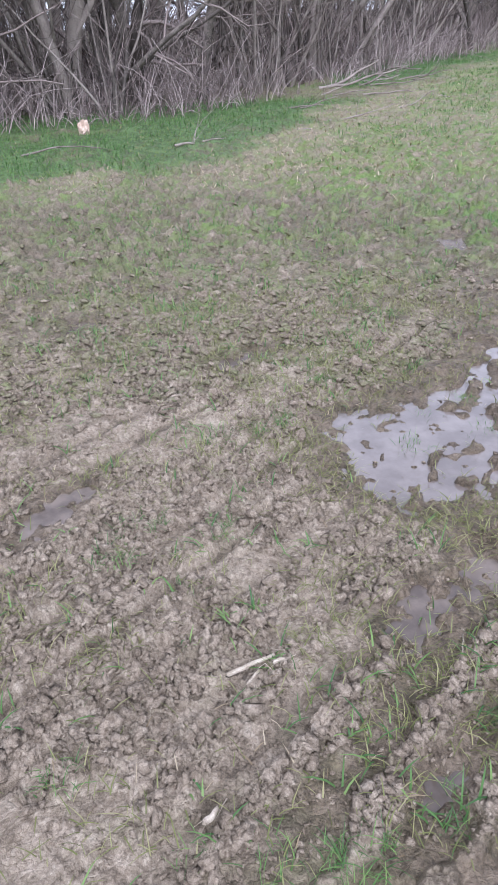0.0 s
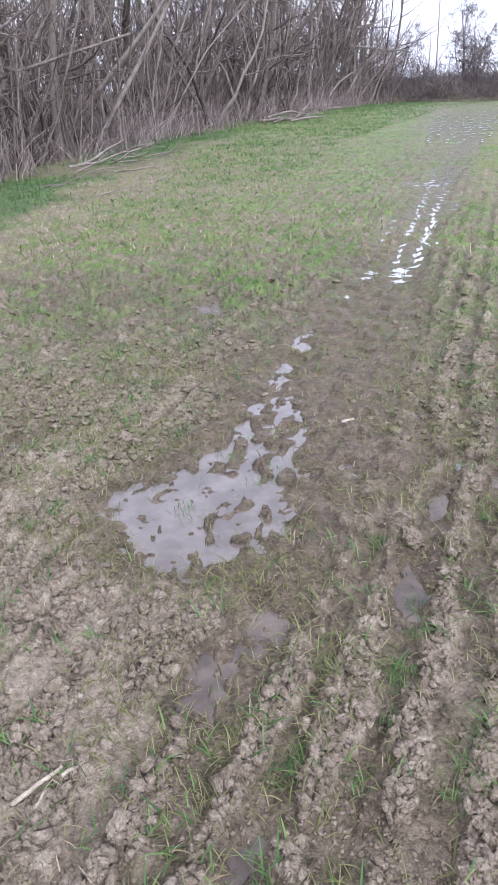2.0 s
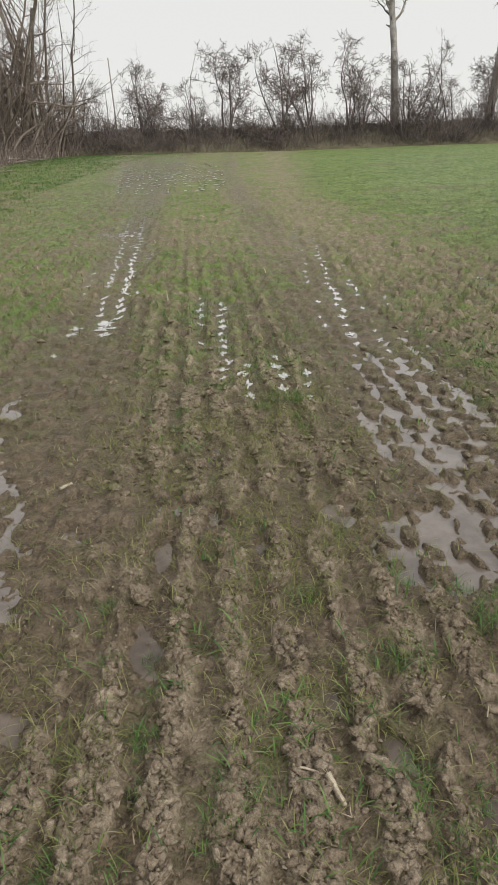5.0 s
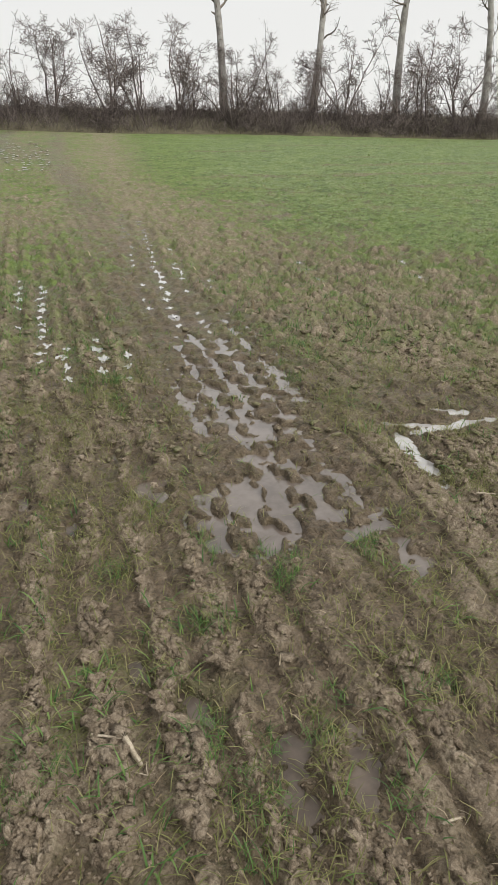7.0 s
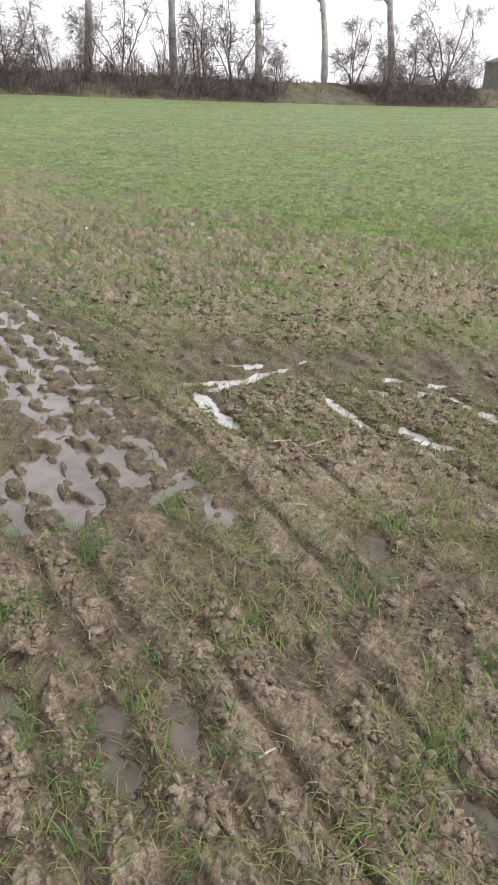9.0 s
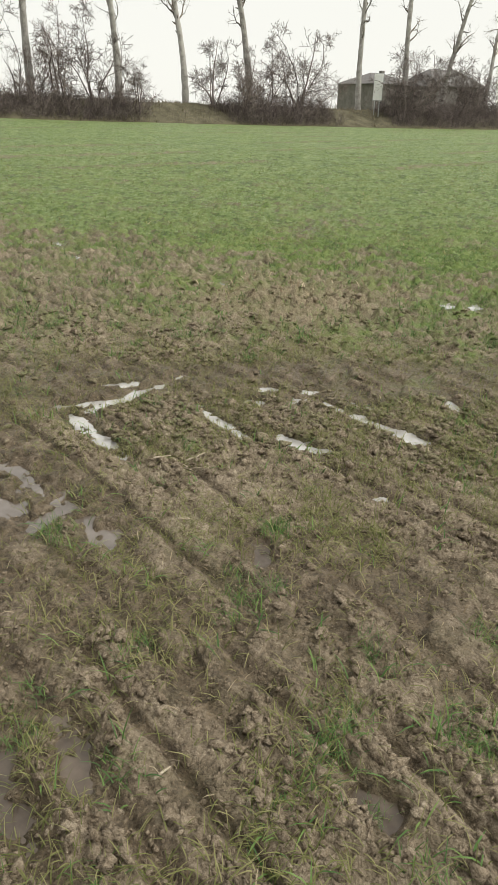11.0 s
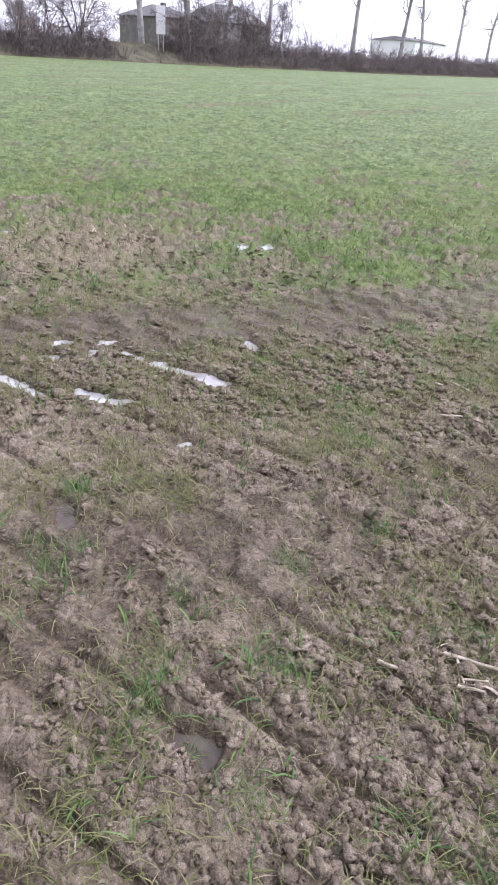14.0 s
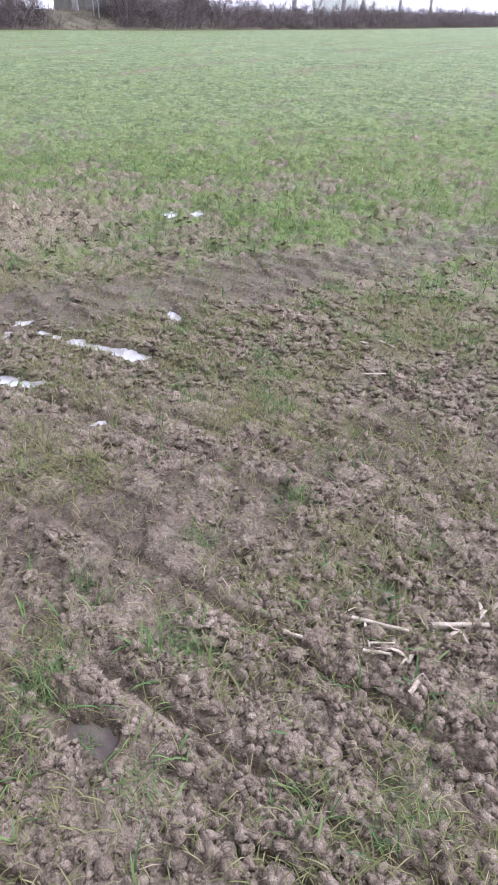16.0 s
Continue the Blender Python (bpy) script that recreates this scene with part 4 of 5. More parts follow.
def cane_stuff(name, count, lo, hi, tall, seed, material, label):
    """Tangled dry canes and brambles arching over the ground."""
    g = np.random.default_rng(seed)
    lines = []
    for k in range(count):
        s = g.uniform(0, edge_len[-1] - 0.6)
        if vnoise(np.array([s * 0.55]), np.array([seed * 1.0]), 8)[0] + 0.35 * g.random() < 0.52:
            continue
        x, y = wood_spot(s, g.uniform(lo, hi))
        z = float(field_rise(np.array([x]), np.array([y]))[0])
        a = g.uniform(0, 6.28)
        lines.append(limb(g, (x, y, z - 0.05), (0.45 * math.cos(a), 0.45 * math.sin(a), g.uniform(0.6, 1.8)), tall * g.uniform(0.3, 1.0) * (0.5 + vnoise(np.array([s * 0.9]), np.array([3.0]), 8)[0]), g.uniform(0.005, 0.012), 4, 0.20, -0.42 * g.random() ** 2.2, 0.4))
    return tagged(place(name, tube_mesh(name, lines, 3), material), label, "undergrowth", kind="stuff")


cane_stuff("brambles", 13500, -0.9, 4.0, 1.6, 21, M_CANE, "dense dry bramble canes and dead stems under the trees")
cane_stuff("undergrowth", 6000, 0.3, 9.0, 4.4, 22, M_TWIG, "tall thin bare suckers filling the wood")

# two bleached trunks lean out of the wood, others lie along its edge
def dead_trunk(name, start, end, radius, seed, label, twigs=3):
    g = np.random.default_rng(seed)
    a, b = np.array(start), np.array(end)
    main = limb(g, a, b - a, np.linalg.norm(b - a), radius, 14, 0.10 if abs(b[2] - a[2]) < 1 else 0.022, 0, 0.35)
    lines = [main] + fork(g, main, twigs, 0.3, 0.95, 0.9, 0.4, 0.6, 0.02, 4)
    return tagged(place(name, tube_mesh(name, lines, 8), M_DEAD), label, "dead tree", "dead trunks")


dead_trunk("dead_leaning_tree", (-3.1, 23.9, 0.1), (3.5, 22.4, 5.9), 0.10, 1, "bleached dead trunk leaning against the wood")
dead_trunk("dead_leaning_tree", (-1.63, 22.27, 0.1), (3.2, 23.35, 6.0), 0.09, 2, "bleached dead trunk leaning against the wood")
dead_trunk("leaning_branch", (-9.4, 18.6, 0.05), (0.05, 20.0, 3.25), 0.085, 4, "long dark dead branch reaching out of the wood", 7)
dead_trunk("dead_leaning_tree", (-0.35, 22.6, 0.1), (-0.5, 22.9, 2.0), 0.05, 3, "broken pale upright stem at the wood's edge", 1)
for k, (s0, back, turn, length, rad) in enumerate([(30.6, -0.7, 12, 1.8, 0.05), (31.4, -1.3, -20, 1.6, 0.03), (32.3, -1.0, 30, 1.6, 0.03), (33.4, -0.6, 10, 1.8, 0.035), (29.5, -1.4, 25, 1.2, 0.02), (32.8, -1.8, -35, 1.6, 0.025),
                                                   (27.3, -1.9, 15, 0.9, 0.02), (45.0, -0.6, 40, 3.0, 0.08), (45.4, -1.3, 55, 2.8, 0.05), (45.9, -1.0, 35, 2.6, 0.05), (46.4, -1.8, 60, 2.4, 0.04), (45.2, -2.0, 48, 2.6, 0.05),
                                                   (44.6, -1.5, 75, 1.8, 0.04), (52.0, 0.9, 30, 2.2, 0.07), (52.6, 0.3, 50, 2.0, 0.05), (53.2, -0.1, 40, 2.0, 0.05), (53.8, 0.4, 20, 1.8, 0.05), (52.3, -0.3, 35, 2.0, 0.04)]):
    x, y = wood_spot(s0 - 0.75, back)
    z = float(field_rise(np.array([x]), np.array([y]))[0])
    a = math.radians(turn)
    for j in range(2):
        x, y, a = x + 0.35 * j, y - 0.25 * j, a + 0.5 * j * math.sin(7 * k)
        dead_trunk("fallen_branch", (x, y, z + rad * (0.8 + 1.2 * j)), (x + length * math.cos(a) * 0.9, y + length * math.sin(a) * 0.4, z + rad + 0.10), rad * (1 - 0.3 * j), 30 + k + 40 * j, "cut grey branch lying at the edge of the wood", 5)

for k, (ax, ay, bx, by, rad) in enumerate([(-2.85, 10.4, -2.45, 11.4, 0.022), (-2.55, 10.9, -2.2, 11.1, 0.016), (-0.3, 12.8, -0.15, 14.3, 0.020), (-0.9, 13.6, 0.4, 14.1, 0.018), (-1.3, 12.4, -0.2, 12.7, 0.014), (0.3, 15.2, 1.1, 15.9, 0.016),
                                              (-4.9, 9.6, -3.6, 10.2, 0.015), (-5.6, 10.6, -4.7, 10.2, 0.014), (1.0, 17.0, 2.0, 17.3, 0.018), (-0.5, 17.2, 0.9, 18.4, 0.022)]):
    za, zb = ground_z(ax, ay), ground_z(bx, by)
    dead_trunk("fallen_twig", (ax, ay, za + rad), (bx, by, zb + rad + 0.05), rad, 130 + k, "dry bare twig lying in the grass before the wood", 4)

# a crumpled pale scrap at the foot of the wood
bm = bmesh.new()
bmesh.ops.create_icosphere(bm, subdivisions=4, radius=1)
for v in bm.verts:
    k = 1 + 0.45 * noise.noise(v.co * 1.6) + 0.35 * abs(noise.noise(v.co * 4.1)) - 0.2 * abs(noise.noise(v.co * 9.0))
    v.co = Vector((v.co.x * 0.10 * k, v.co.y * 0.07 * k, v.co.z * 0.13 * k))
bag = part("crumpled_bag", bm, mat_plain("pale_plastic", (0.36, 0.25, 0.18), (0.60, 0.46, 0.36), 9, 0.5, 0.4, 0.004), None)
bag.location = (-4.9, 11.9, ground_z(-4.9, 11.9) + 0.12)
tagged(bag, "crumpled pale orange plastic bag in the grass", "bag")

# ---- bank, road and far hedge ----
def strip_mesh(name, profile, a, b, step=2.5, wave=0.0):
    """A strip along the road: profile of (distance, height) drawn from along = a to b."""
    along = np.arange(a, b + step, step)
    vs = []
    for s in along:
        for d, z in profile:
            x, y = NX * d + TX * s, NY * d + TY * s
            g = float(field_rise(np.array([x]), np.array([y]))[0]) if d < 60 else float(field_rise(np.array([NX * 60 + TX * s]), np.array([NY * 60 + TY * s]))[0])
            vs.append((x, y, g + z + wave * (float(vnoise(np.array([s * 0.7]), np.array([d * 0.9]), 5)[0]) - 0.5)))
    k = len(profile)
    i = np.arange(len(along) * k).reshape(len(along), k)
    q = np.stack([i[:-1, :-1], i[1:, :-1], i[1:, 1:], i[:-1, 1:]], -1).reshape(-1, 4)
    return mesh_np(name, vs, quads=q, smooth=True)


tagged(place("bank", strip_mesh("bank", [(44.6, -0.4), (45.0, 0.02), (45.8, 0.28), (46.8, 0.75), (47.8, 1.15), (48.6, 1.3), (50.4, 1.32), (50.5, 0.9)], -90, 190, 1.2, 0.22), M_BANK),
       "rough brown and green grass bank below the road", "bank", kind="structure")
tagged(place("road", strip_mesh("road", [(50.2, 0.8), (50.3, 1.28), (54.0, 1.34), (57.6, 1.28), (57.7, 0.8)], -90, 190), M_ROAD), "grey asphalt country road on a low bank", "road", kind="structure")
tagged(place("verge", strip_mesh("verge", [(57.5, 0.9), (57.6, 1.26), (62, 1.0), (75, 0.2), (76, -0.3)], -90, 190, 2.5, 0.2), M_BANK), "far grass verge beyond the road", "verge", kind="structure")


def along_spots(count, d0, d1, s0, s1, seed, skip=()):
    g = np.random.default_rng(seed)
    out = []
    for k in range(count):
        s, d = s0 + (s1 - s0) * (k + g.random()) / count, g.uniform(d0, d1)
        if any(a < s < b for a, b in skip):
            continue
        x, y = NX * d + TX * s, NY * d + TY * s
        out.append((x, y, bank_z(x, y) - 0.05))
    return out


bush = [tree_thing("hedge_bush", 400 + k, "bush", M_BRUSH, M_BRUSH, "dense leafless purple-brown bush on the road bank", "bush", "hedge along the road") for k in range(5)]
GAPS = [(24.5, 31.5), (42.0, 48.0)]
scatter_things(bush, along_spots(300, 45.6, 48.4, -34, 175, 41, GAPS), 42, 0.7, 1.2, 5)
crooked = [tree_thing("hedge_tree", 500 + k, "hedge", M_BRUSH, M_BRUSH, "small crooked bare tree in the roadside hedge", "tree", "hedge trees") for k in range(4)]
scatter_things(crooked, along_spots(38, 46.2, 49.0, -24, 66, 43, GAPS), 44, 0.7, 1.2, 5)
slim = [tree_thing("slim_hedge_tree", 520 + k, "coppice", M_BRUSH, M_BRUSH, "slim upright bare shrub in the roadside hedge", "shrub", "hedge trees") for k in range(3)]
scatter_things(slim, along_spots(52, 46.0, 49.5, -30, 110, 45, GAPS), 46, 0.5, 0.85, 4)
poplars = [tree_thing("poplar_tree", 540 + k, "poplar", M_POPLAR, M_BARK, "tall bare poplar with a thick pale trunk beside the road", "tree", "poplars along the road") for k in range(4)]
POPLARS = [(33.3, 36.6), (38.1, 33.2), (42.9, 30.0), (48.0, 26.4), (52.4, 23.4), (57.2, 20.0), (66.7, 13.4), (71.4, 10.2), (75.7, 7.2), (80.9, 3.5), (94.6, -6.0), (104.2, -12.8), (109, -16.2), (118.6, -22.8), (128, -29.5)]
scatter_things(poplars, [(x, y, bank_z(x, y) - 0.1) for x, y in POPLARS], 47, 0.9, 1.05, 0.8)
cane = np.random.default_rng(50)
lines = []
for k in range(30000):
    s, d = cane.uniform(-32, 150), cane.uniform(45.2, 48.2)
    gap = any(p < s < q for p, q in GAPS)
    if gap and cane.random() < 0.9:
        continue
    x, y = NX * d + TX * s, NY * d + TY * s
    a = cane.uniform(0, 6.28)
    tall = (0.55 + 1.1 * float(vnoise(np.array([s * 0.55]), np.array([d * 0.3]), 9)[0])) * cane.uniform(0.5, 1.25) * (0.5 if gap else 1)
    lines.append(limb(cane, (x, y, bank_z(x, y) - 0.05), (0.6 * math.cos(a), 0.6 * math.sin(a), 1), tall, 0.010, 2, 0.25, -0.10, 0.6))
tagged(place("hedge_bottom", tube_mesh("hedge_bottom", lines, 3), M_BRUSH), "matted dead stems along the foot of the hedge", "undergrowth", kind="stuff")


# ---- beyond the field: sign, house, vehicles, far buildings ----
M_WHITE = mat_plain("white_paint", (0.78, 0.78, 0.78), (0.86, 0.86, 0.86), 4, 0.5, 0.4, 0)
M_STEEL = mat_plain("galvanised_steel", (0.32, 0.33, 0.34), (0.46, 0.47, 0.48), 8, 0.45, 0.5, 0.001, metal=0.6)
M_RENDER = mat_plain("grey_render", (0.13, 0.12, 0.11), (0.23, 0.215, 0.20), 0.8, 0.9, 0.2, 0.004)
M_ROOF = mat_plain("slate_roof", (0.13, 0.125, 0.125), (0.22, 0.205, 0.20), 1.5, 0.85, 0.25, 0.01)
M_GLASS = mat_plain("dark_window", (0.02, 0.022, 0.025), (0.045, 0.048, 0.05), 2, 0.12, 0.6, 0)
ROAD_TURN = math.degrees(math.atan2(TY, TX))


def cylinder(radius, depth, at, turn=None, seg=20, r2=None):
    bm = bmesh.new()
    bmesh.ops.create_cone(bm, cap_ends=True, segments=seg, radius1=radius, radius2=radius if r2 is None else r2, depth=depth)
    if turn:
        bmesh.ops.rotate(bm, verts=bm.verts, matrix=Matrix.Rotation(radians(90), 3, turn))
    bmesh.ops.translate(bm, verts=bm.verts, vec=at)
    return bm


# white roadside board on two posts
sign = new("roadside_sign")
sign.matrix_basis = pose(65.8, 11.6, 0.75, 0, 0, 95)
part("board", box(0.74, 0.06, 2.0, (0, 0, 2.75), 0.012), M_WHITE, sign, "blank white board")
part("board_frame", box(0.80, 0.04, 2.06, (0, -0.035, 2.75), 0.01), M_STEEL, sign)
for sx in (-0.2, 0.2):
    part("post", cylinder(0.04, 2.4, (sx, -0.06, 1.1)), M_STEEL, sign)
tagged(sign, "tall white blank board on steel posts beside the road", "sign")


def house(name, x, y, z, turn, w, d, h, roof_h, label, storeys=1, hip=0.35, wall_mat=None):
    root = new(name)
    root.matrix_basis = pose(x, y, z, 0, 0, turn)
    part("wall", box(w, d, h, (0, 0, h / 2)), wall_mat or M_RENDER, root)
    bm = bmesh.new()
    e = 0.45
    low = [bm.verts.new(v) for v in ((-w / 2 - e, -d / 2 - e, h), (w / 2 + e, -d / 2 - e, h), (w / 2 + e, d / 2 + e, h), (-w / 2 - e, d / 2 + e, h))]
    top = [bm.verts.new(v) for v in ((-w / 2 + hip * d, 0, h + roof_h), (w / 2 - hip * d, 0, h + roof_h))]
    for f in ((low[0], low[1], top[1], top[0]), (low[1], low[2], top[1]), (low[2], low[3], top[0], top[1]), (low[3], low[0], top[0]), low[::-1]):
        bm.faces.new(f)
    part("roof", bm, M_ROOF, root)
    n = max(2, int(w / 3.2))
    for k in range(n):
        for fl in range(storeys):
            wx, wz = -w / 2 + (k + 0.5) * w / n, 1.6 + fl * 2.8
            pane = part("window", box(1.1, 0.06, 1.3, (wx, -d / 2 - 0.02, wz), 0.01), M_GLASS, root)
            part("sill", box(1.3, 0.16, 0.06, (wx, -d / 2 - 0.06, wz - 0.70)), M_WHITE, pane)
    part("chimney", box(0.6, 0.6, 1.2, (w * 0.18, 0.4, h + roof_h * 0.85)), M_RENDER, root)
    return tagged(root, label, "house")


house("roadside_house", 121.5, 12.2, 0.8, ROAD_TURN - 2, 11.0, 8.0, 4.5, 2.4, "grey single-storey house with a hipped slate roof behind the road")
house("roadside_house", 117.5, 21.5, 0.8, ROAD_TURN - 2, 8.0, 8.0, 4.6, 1.6, "low grey house with a plain slate roof behind the road")
house("farm_shed", 62.0, 160.0, 1.0, ROAD_TURN, 13.0, 8, 3.0, 1.4, "long low grey farm shed in the distance", 1, 0.05)
house("white_hall", 250, -33, 1.2, ROAD_TURN + 8, 30, 14, 6.0, 1.2, "pale flat industrial hall in the distance", 1, 0.05, M_WHITE)


# slender pole by the end of the wood
pole = tagged(place("pole", tube_mesh("pole", [(np.array([(20.9, 53.6, 0.6), (20.95, 53.65, 4), (20.9, 53.7, 7.6)]), [0.06, 0.05, 0.04])], 8), M_BARK), "plain slender wooden pole beyond the hedge", "pole")
# low far woods on the horizon
g = np.random.default_rng(120)
lines = []
for k in range(11000):
    a, d = math.radians(g.uniform(-10, 125)), g.uniform(170, 420)
    lines.append(limb(g, (d * math.sin(a), d * math.cos(a), 0), (g.normal(0, 0.35), g.normal(0, 0.35), 1), g.uniform(1.2, 4.2), 0.10, 2, 0.25, 0, 0.5))
tagged(place("far_woods", tube_mesh("far_woods", lines, 3), M_BRUSH), "low bare woods on the horizon", "woods", kind="stuff")


# ---- growth and litter on the field ----
def blade_mesh(name, x, y, z, length, width, lean, turn, seed, joints=2):
    """Grass blades that bend over, with a pointed tip."""
    n = len(x)
    cx, cy = np.cos(turn), np.sin(turn)
    sx, sy = -cy * width / 2, cx * width / 2
    k = 2 * joints + 1
    p = np.empty((n, k, 3), np.float32)
    along, up = np.zeros(n), np.zeros(n) - 0.006
    for j in range(joints + 1):
        w = 1 - 0.18 * j
        cxj, cyj, zj = x + cx * along, y + cy * along, np.maximum(z + up, z + 0.002) if j else z + up
        if j < joints:
            p[:, 2 * j] = np.stack([cxj + sx * w, cyj + sy * w, zj], 1)
            p[:, 2 * j + 1] = np.stack([cxj - sx * w, cyj - sy * w, zj], 1)
        else:
            p[:, 2 * j] = np.stack([cxj, cyj, zj], 1)
        bend = np.minimum(lean * (0.45 + 1.1 * (j + 0.5) / joints), 1.8)
        along, up = along + np.sin(bend) * length / joints, up + np.cos(bend) * length / joints
    i = np.arange(n)[:, None] * k
    tris = i + [[k - 3, k - 2, k - 1]]
    quads_ = np.concatenate([i + [[2 * j, 2 * j + 1, 2 * j + 3, 2 * j + 2]] for j in range(joints - 1)])
    return mesh_np(name, p.reshape(-1, 3), tris, quads_)


def wanted(x, y, share, g):
    return g.random(len(x)) < share


def ring_points(g, count, r0, r1, a0, a1):
    """Points spread evenly over a fan seen from the camera's place."""
    r, a = np.sqrt(g.uniform(r0 * r0, r1 * r1, count)), np.radians(g.uniform(a0, a1, count))
    return 0.8 + r * np.sin(a), -0.1 + r * np.cos(a)


def sward(name, count, r0, r1, size, width, material, seed, share, label, lean=0.7, per=3, spread=0.02):
    g = np.random.default_rng(seed)
    x, y = ring_points(g, count, r0, r1, -54 if r0 < 3 else -42, 141 if r0 < 3 else 126)
    h, green, mud, straw, dry, wet_shade = surface(x, y)
    keep = wanted(x, y, share(x, y, green, mud, straw, dry, wet_shade) * (1 - sstep(0.6 * r1, r1, np.hypot(x - 0.8, y + 0.1))), g) & (h - field_rise(x, y) > WATER + 0.001)
    x, y, h = np.repeat(x[keep], per), np.repeat(y[keep], per), np.repeat(h[keep], per)
    n = len(x)
    x, y = x + g.normal(0, spread, n), y + g.normal(0, spread, n)
    h = surface(x, y)[0] + (0.004 if lean < 1.5 else 0.010)
    me = blade_mesh(name, x, y, h, size * g.uniform(0.5, 1.3, n), width * g.uniform(0.7, 1.3, n), np.abs(g.normal(lean, 0.4, n)), g.uniform(0, 6.28, n), seed + 1, 3 if r0 < 3 and per > 1 else 2)
    return tagged(place(name, me, material), label, "grass", kind="stuff")


def open_field(count, seed):
    """Young wheat from the wheel marks to the road, sparser and coarser with distance."""
    g = np.random.default_rng(seed)
    r, a = 4.0 * 11.0 ** g.random(count), np.radians(g.uniform(-42, 122, count))
    x, y = 0.8 + r * np.sin(a), -0.1 + r * np.cos(a)
    h, green, mud, straw, dry, wet_shade = surface(x, y)
    keep = (g.random(count) < np.clip(green ** 1.4 + 0.10 * mud, 0, 1) * (1 - 0.92 * sstep(12, 36, r))) & (x * NX + y * NY < 44.9) & (h - field_rise(x, y) > WATER + 0.001)
    x, y, h, r = (np.repeat(v[keep], 3) for v in (x, y, h, r))
    n = len(x)
    x, y = x + g.normal(0, 0.007, n) * r, y + g.normal(0, 0.007, n) * r
    me = blade_mesh("young_wheat", x, y, h, 0.042 * (r / 5) ** 0.3 * g.uniform(0.5, 1.3, n), 0.0048 * (r / 5) ** 0.75 * g.uniform(0.7, 1.3, n), np.abs(g.normal(1.3, 0.3, n)), g.uniform(0, 6.28, n), seed)
    return tagged(place("young_wheat", me, M_SWARD), "young green wheat covering the open field", "grass", kind="stuff")


open_field(90000, 61)
sward("wheat_seedlings", 46000, 0.9, 9.5, 0.080, 0.0052, M_WHEAT, 63, lambda x, y, g, m, s, d, w: np.clip(0.07 + 1.0 * m ** 1.5 + 0.7 * g, 0, 0.85) * (0.2 + 1.3 * sstep(0.45, 0.62, fbm(x * 5, y * 5, 59, 2))) * (1 - 0.8 * wheel_marks(x, y)), "sparse wheat seedlings between the clods", 1.1, 3, 0.018)
sward("trodden_wheat", 125000, 0.9, 5.6, 0.064, 0.0030, M_OLIVE, 64, lambda x, y, g, m, s, d, w: np.clip(0.42 - 0.36 * d + 0.5 * m + 0.4 * g + 0.45 * sstep(33, 44, polar(x, y)[1]), 0, 0.9) * (0.25 + 1.1 * sstep(0.42, 0.60, fbm(x * 3.3, y * 3.3, 58, 3))) * (1 - 0.75 * wheel_marks(x, y)), "trodden olive wheat blades lying on the mud", 1.3, 3, 0.03)
sward("trampled_wheat", 62000, 3.6, 13, 0.048, 0.0048, M_OLIVE, 68, lambda x, y, g, m, s, d, w: np.clip(0.42 - 0.36 * d + 0.5 * m + 0.4 * g + 0.45 * sstep(33, 44, polar(x, y)[1]), 0, 0.9) * (0.25 + 1.1 * sstep(0.42, 0.60, fbm(x * 2.3, y * 2.3, 58, 3))), "trampled olive wheat between the wheel marks", 1.3, 2, 0.04)
sward("rough_sward", 95000, 8, 27, 0.065, 0.0095, M_OLIVE, 69, lambda x, y, g, m, s, d, w: np.clip(0.22 - 0.2 * d + 0.4 * m + 0.4 * s + 0.3 * g, 0, 0.9) * (0.2 + 1.1 * sstep(0.42, 0.60, fbm(x * 1.3, y * 1.3, 58, 3))), "rough olive grass and weeds beside the tracks", 1.3, 2, 0.05)
sward("straw_bits", 46000, 0.9, 10, 0.045, 0.0030, M_STRAW, 65, lambda x, y, g, m, s, d, w: np.clip(0.22 + 0.8 * s, 0, 1), "small bits of dead straw on the mud", 1.6, 1, 0.01)
sward("straw_litter", 120000, 6, 30, 0.10, 0.012, M_STRAW, 66, lambda x, y, g, m, s, d, w: np.clip(0.02 + 0.9 * s, 0, 1), "dead straw and stems beside the wood", 1.5, 2, 0.05)


def edge_grass(count, seed):
    g = np.random.default_rng(seed)
    x, y = np.array([wood_spot(g.uniform(8, edge_len[-1] - 1), g.uniform(-6.8, 0.8)) for _ in range(count)]).T
    h, green, mud, straw, dry, wet_shade = surface(x, y)
    keep = g.random(count) < green ** 1.3
    x, y, h = (np.repeat(v[keep], 4) for v in (x, y, h))
    n = len(x)
    x, y = x + g.normal(0, 0.05, n), y + g.normal(0, 0.05, n)
    me = blade_mesh("edge_grass", x, y, h, 0.095 * g.uniform(0.4, 1.4, n), 0.009 * g.uniform(0.7, 1.3, n), np.abs(g.normal(0.95, 0.4, n)), g.uniform(0, 6.28, n), seed)
    return tagged(place("edge_grass", me, M_LUSH), "lush bright green grass along the foot of the wood", "grass", kind="stuff")


edge_grass(52000, 67)


def bank_grass(count, seed):
    """Rank dead grass on the slope up to the road."""
    g = np.random.default_rng(seed)
    s, d = g.uniform(-30, 130, count), g.uniform(45.0, 50.2, count)
    x, y = NX * d + TX * s, NY * d + TY * s
    z = field_rise(x, y) + 1.25 * sstep(FIELD_END, BANK_TOP, d) - 0.03
    me = blade_mesh("bank_grass", x, y, z, g.uniform(0.12, 0.42, count), g.uniform(0.02, 0.05, count), np.abs(g.normal(0.7, 0.4, count)), g.uniform(0, 6.28, count), seed)
    return tagged(place("bank_grass", me, M_BANKGRASS), "rank dead grass on the road bank", "grass", kind="stuff")


bank_grass(26000, 71)


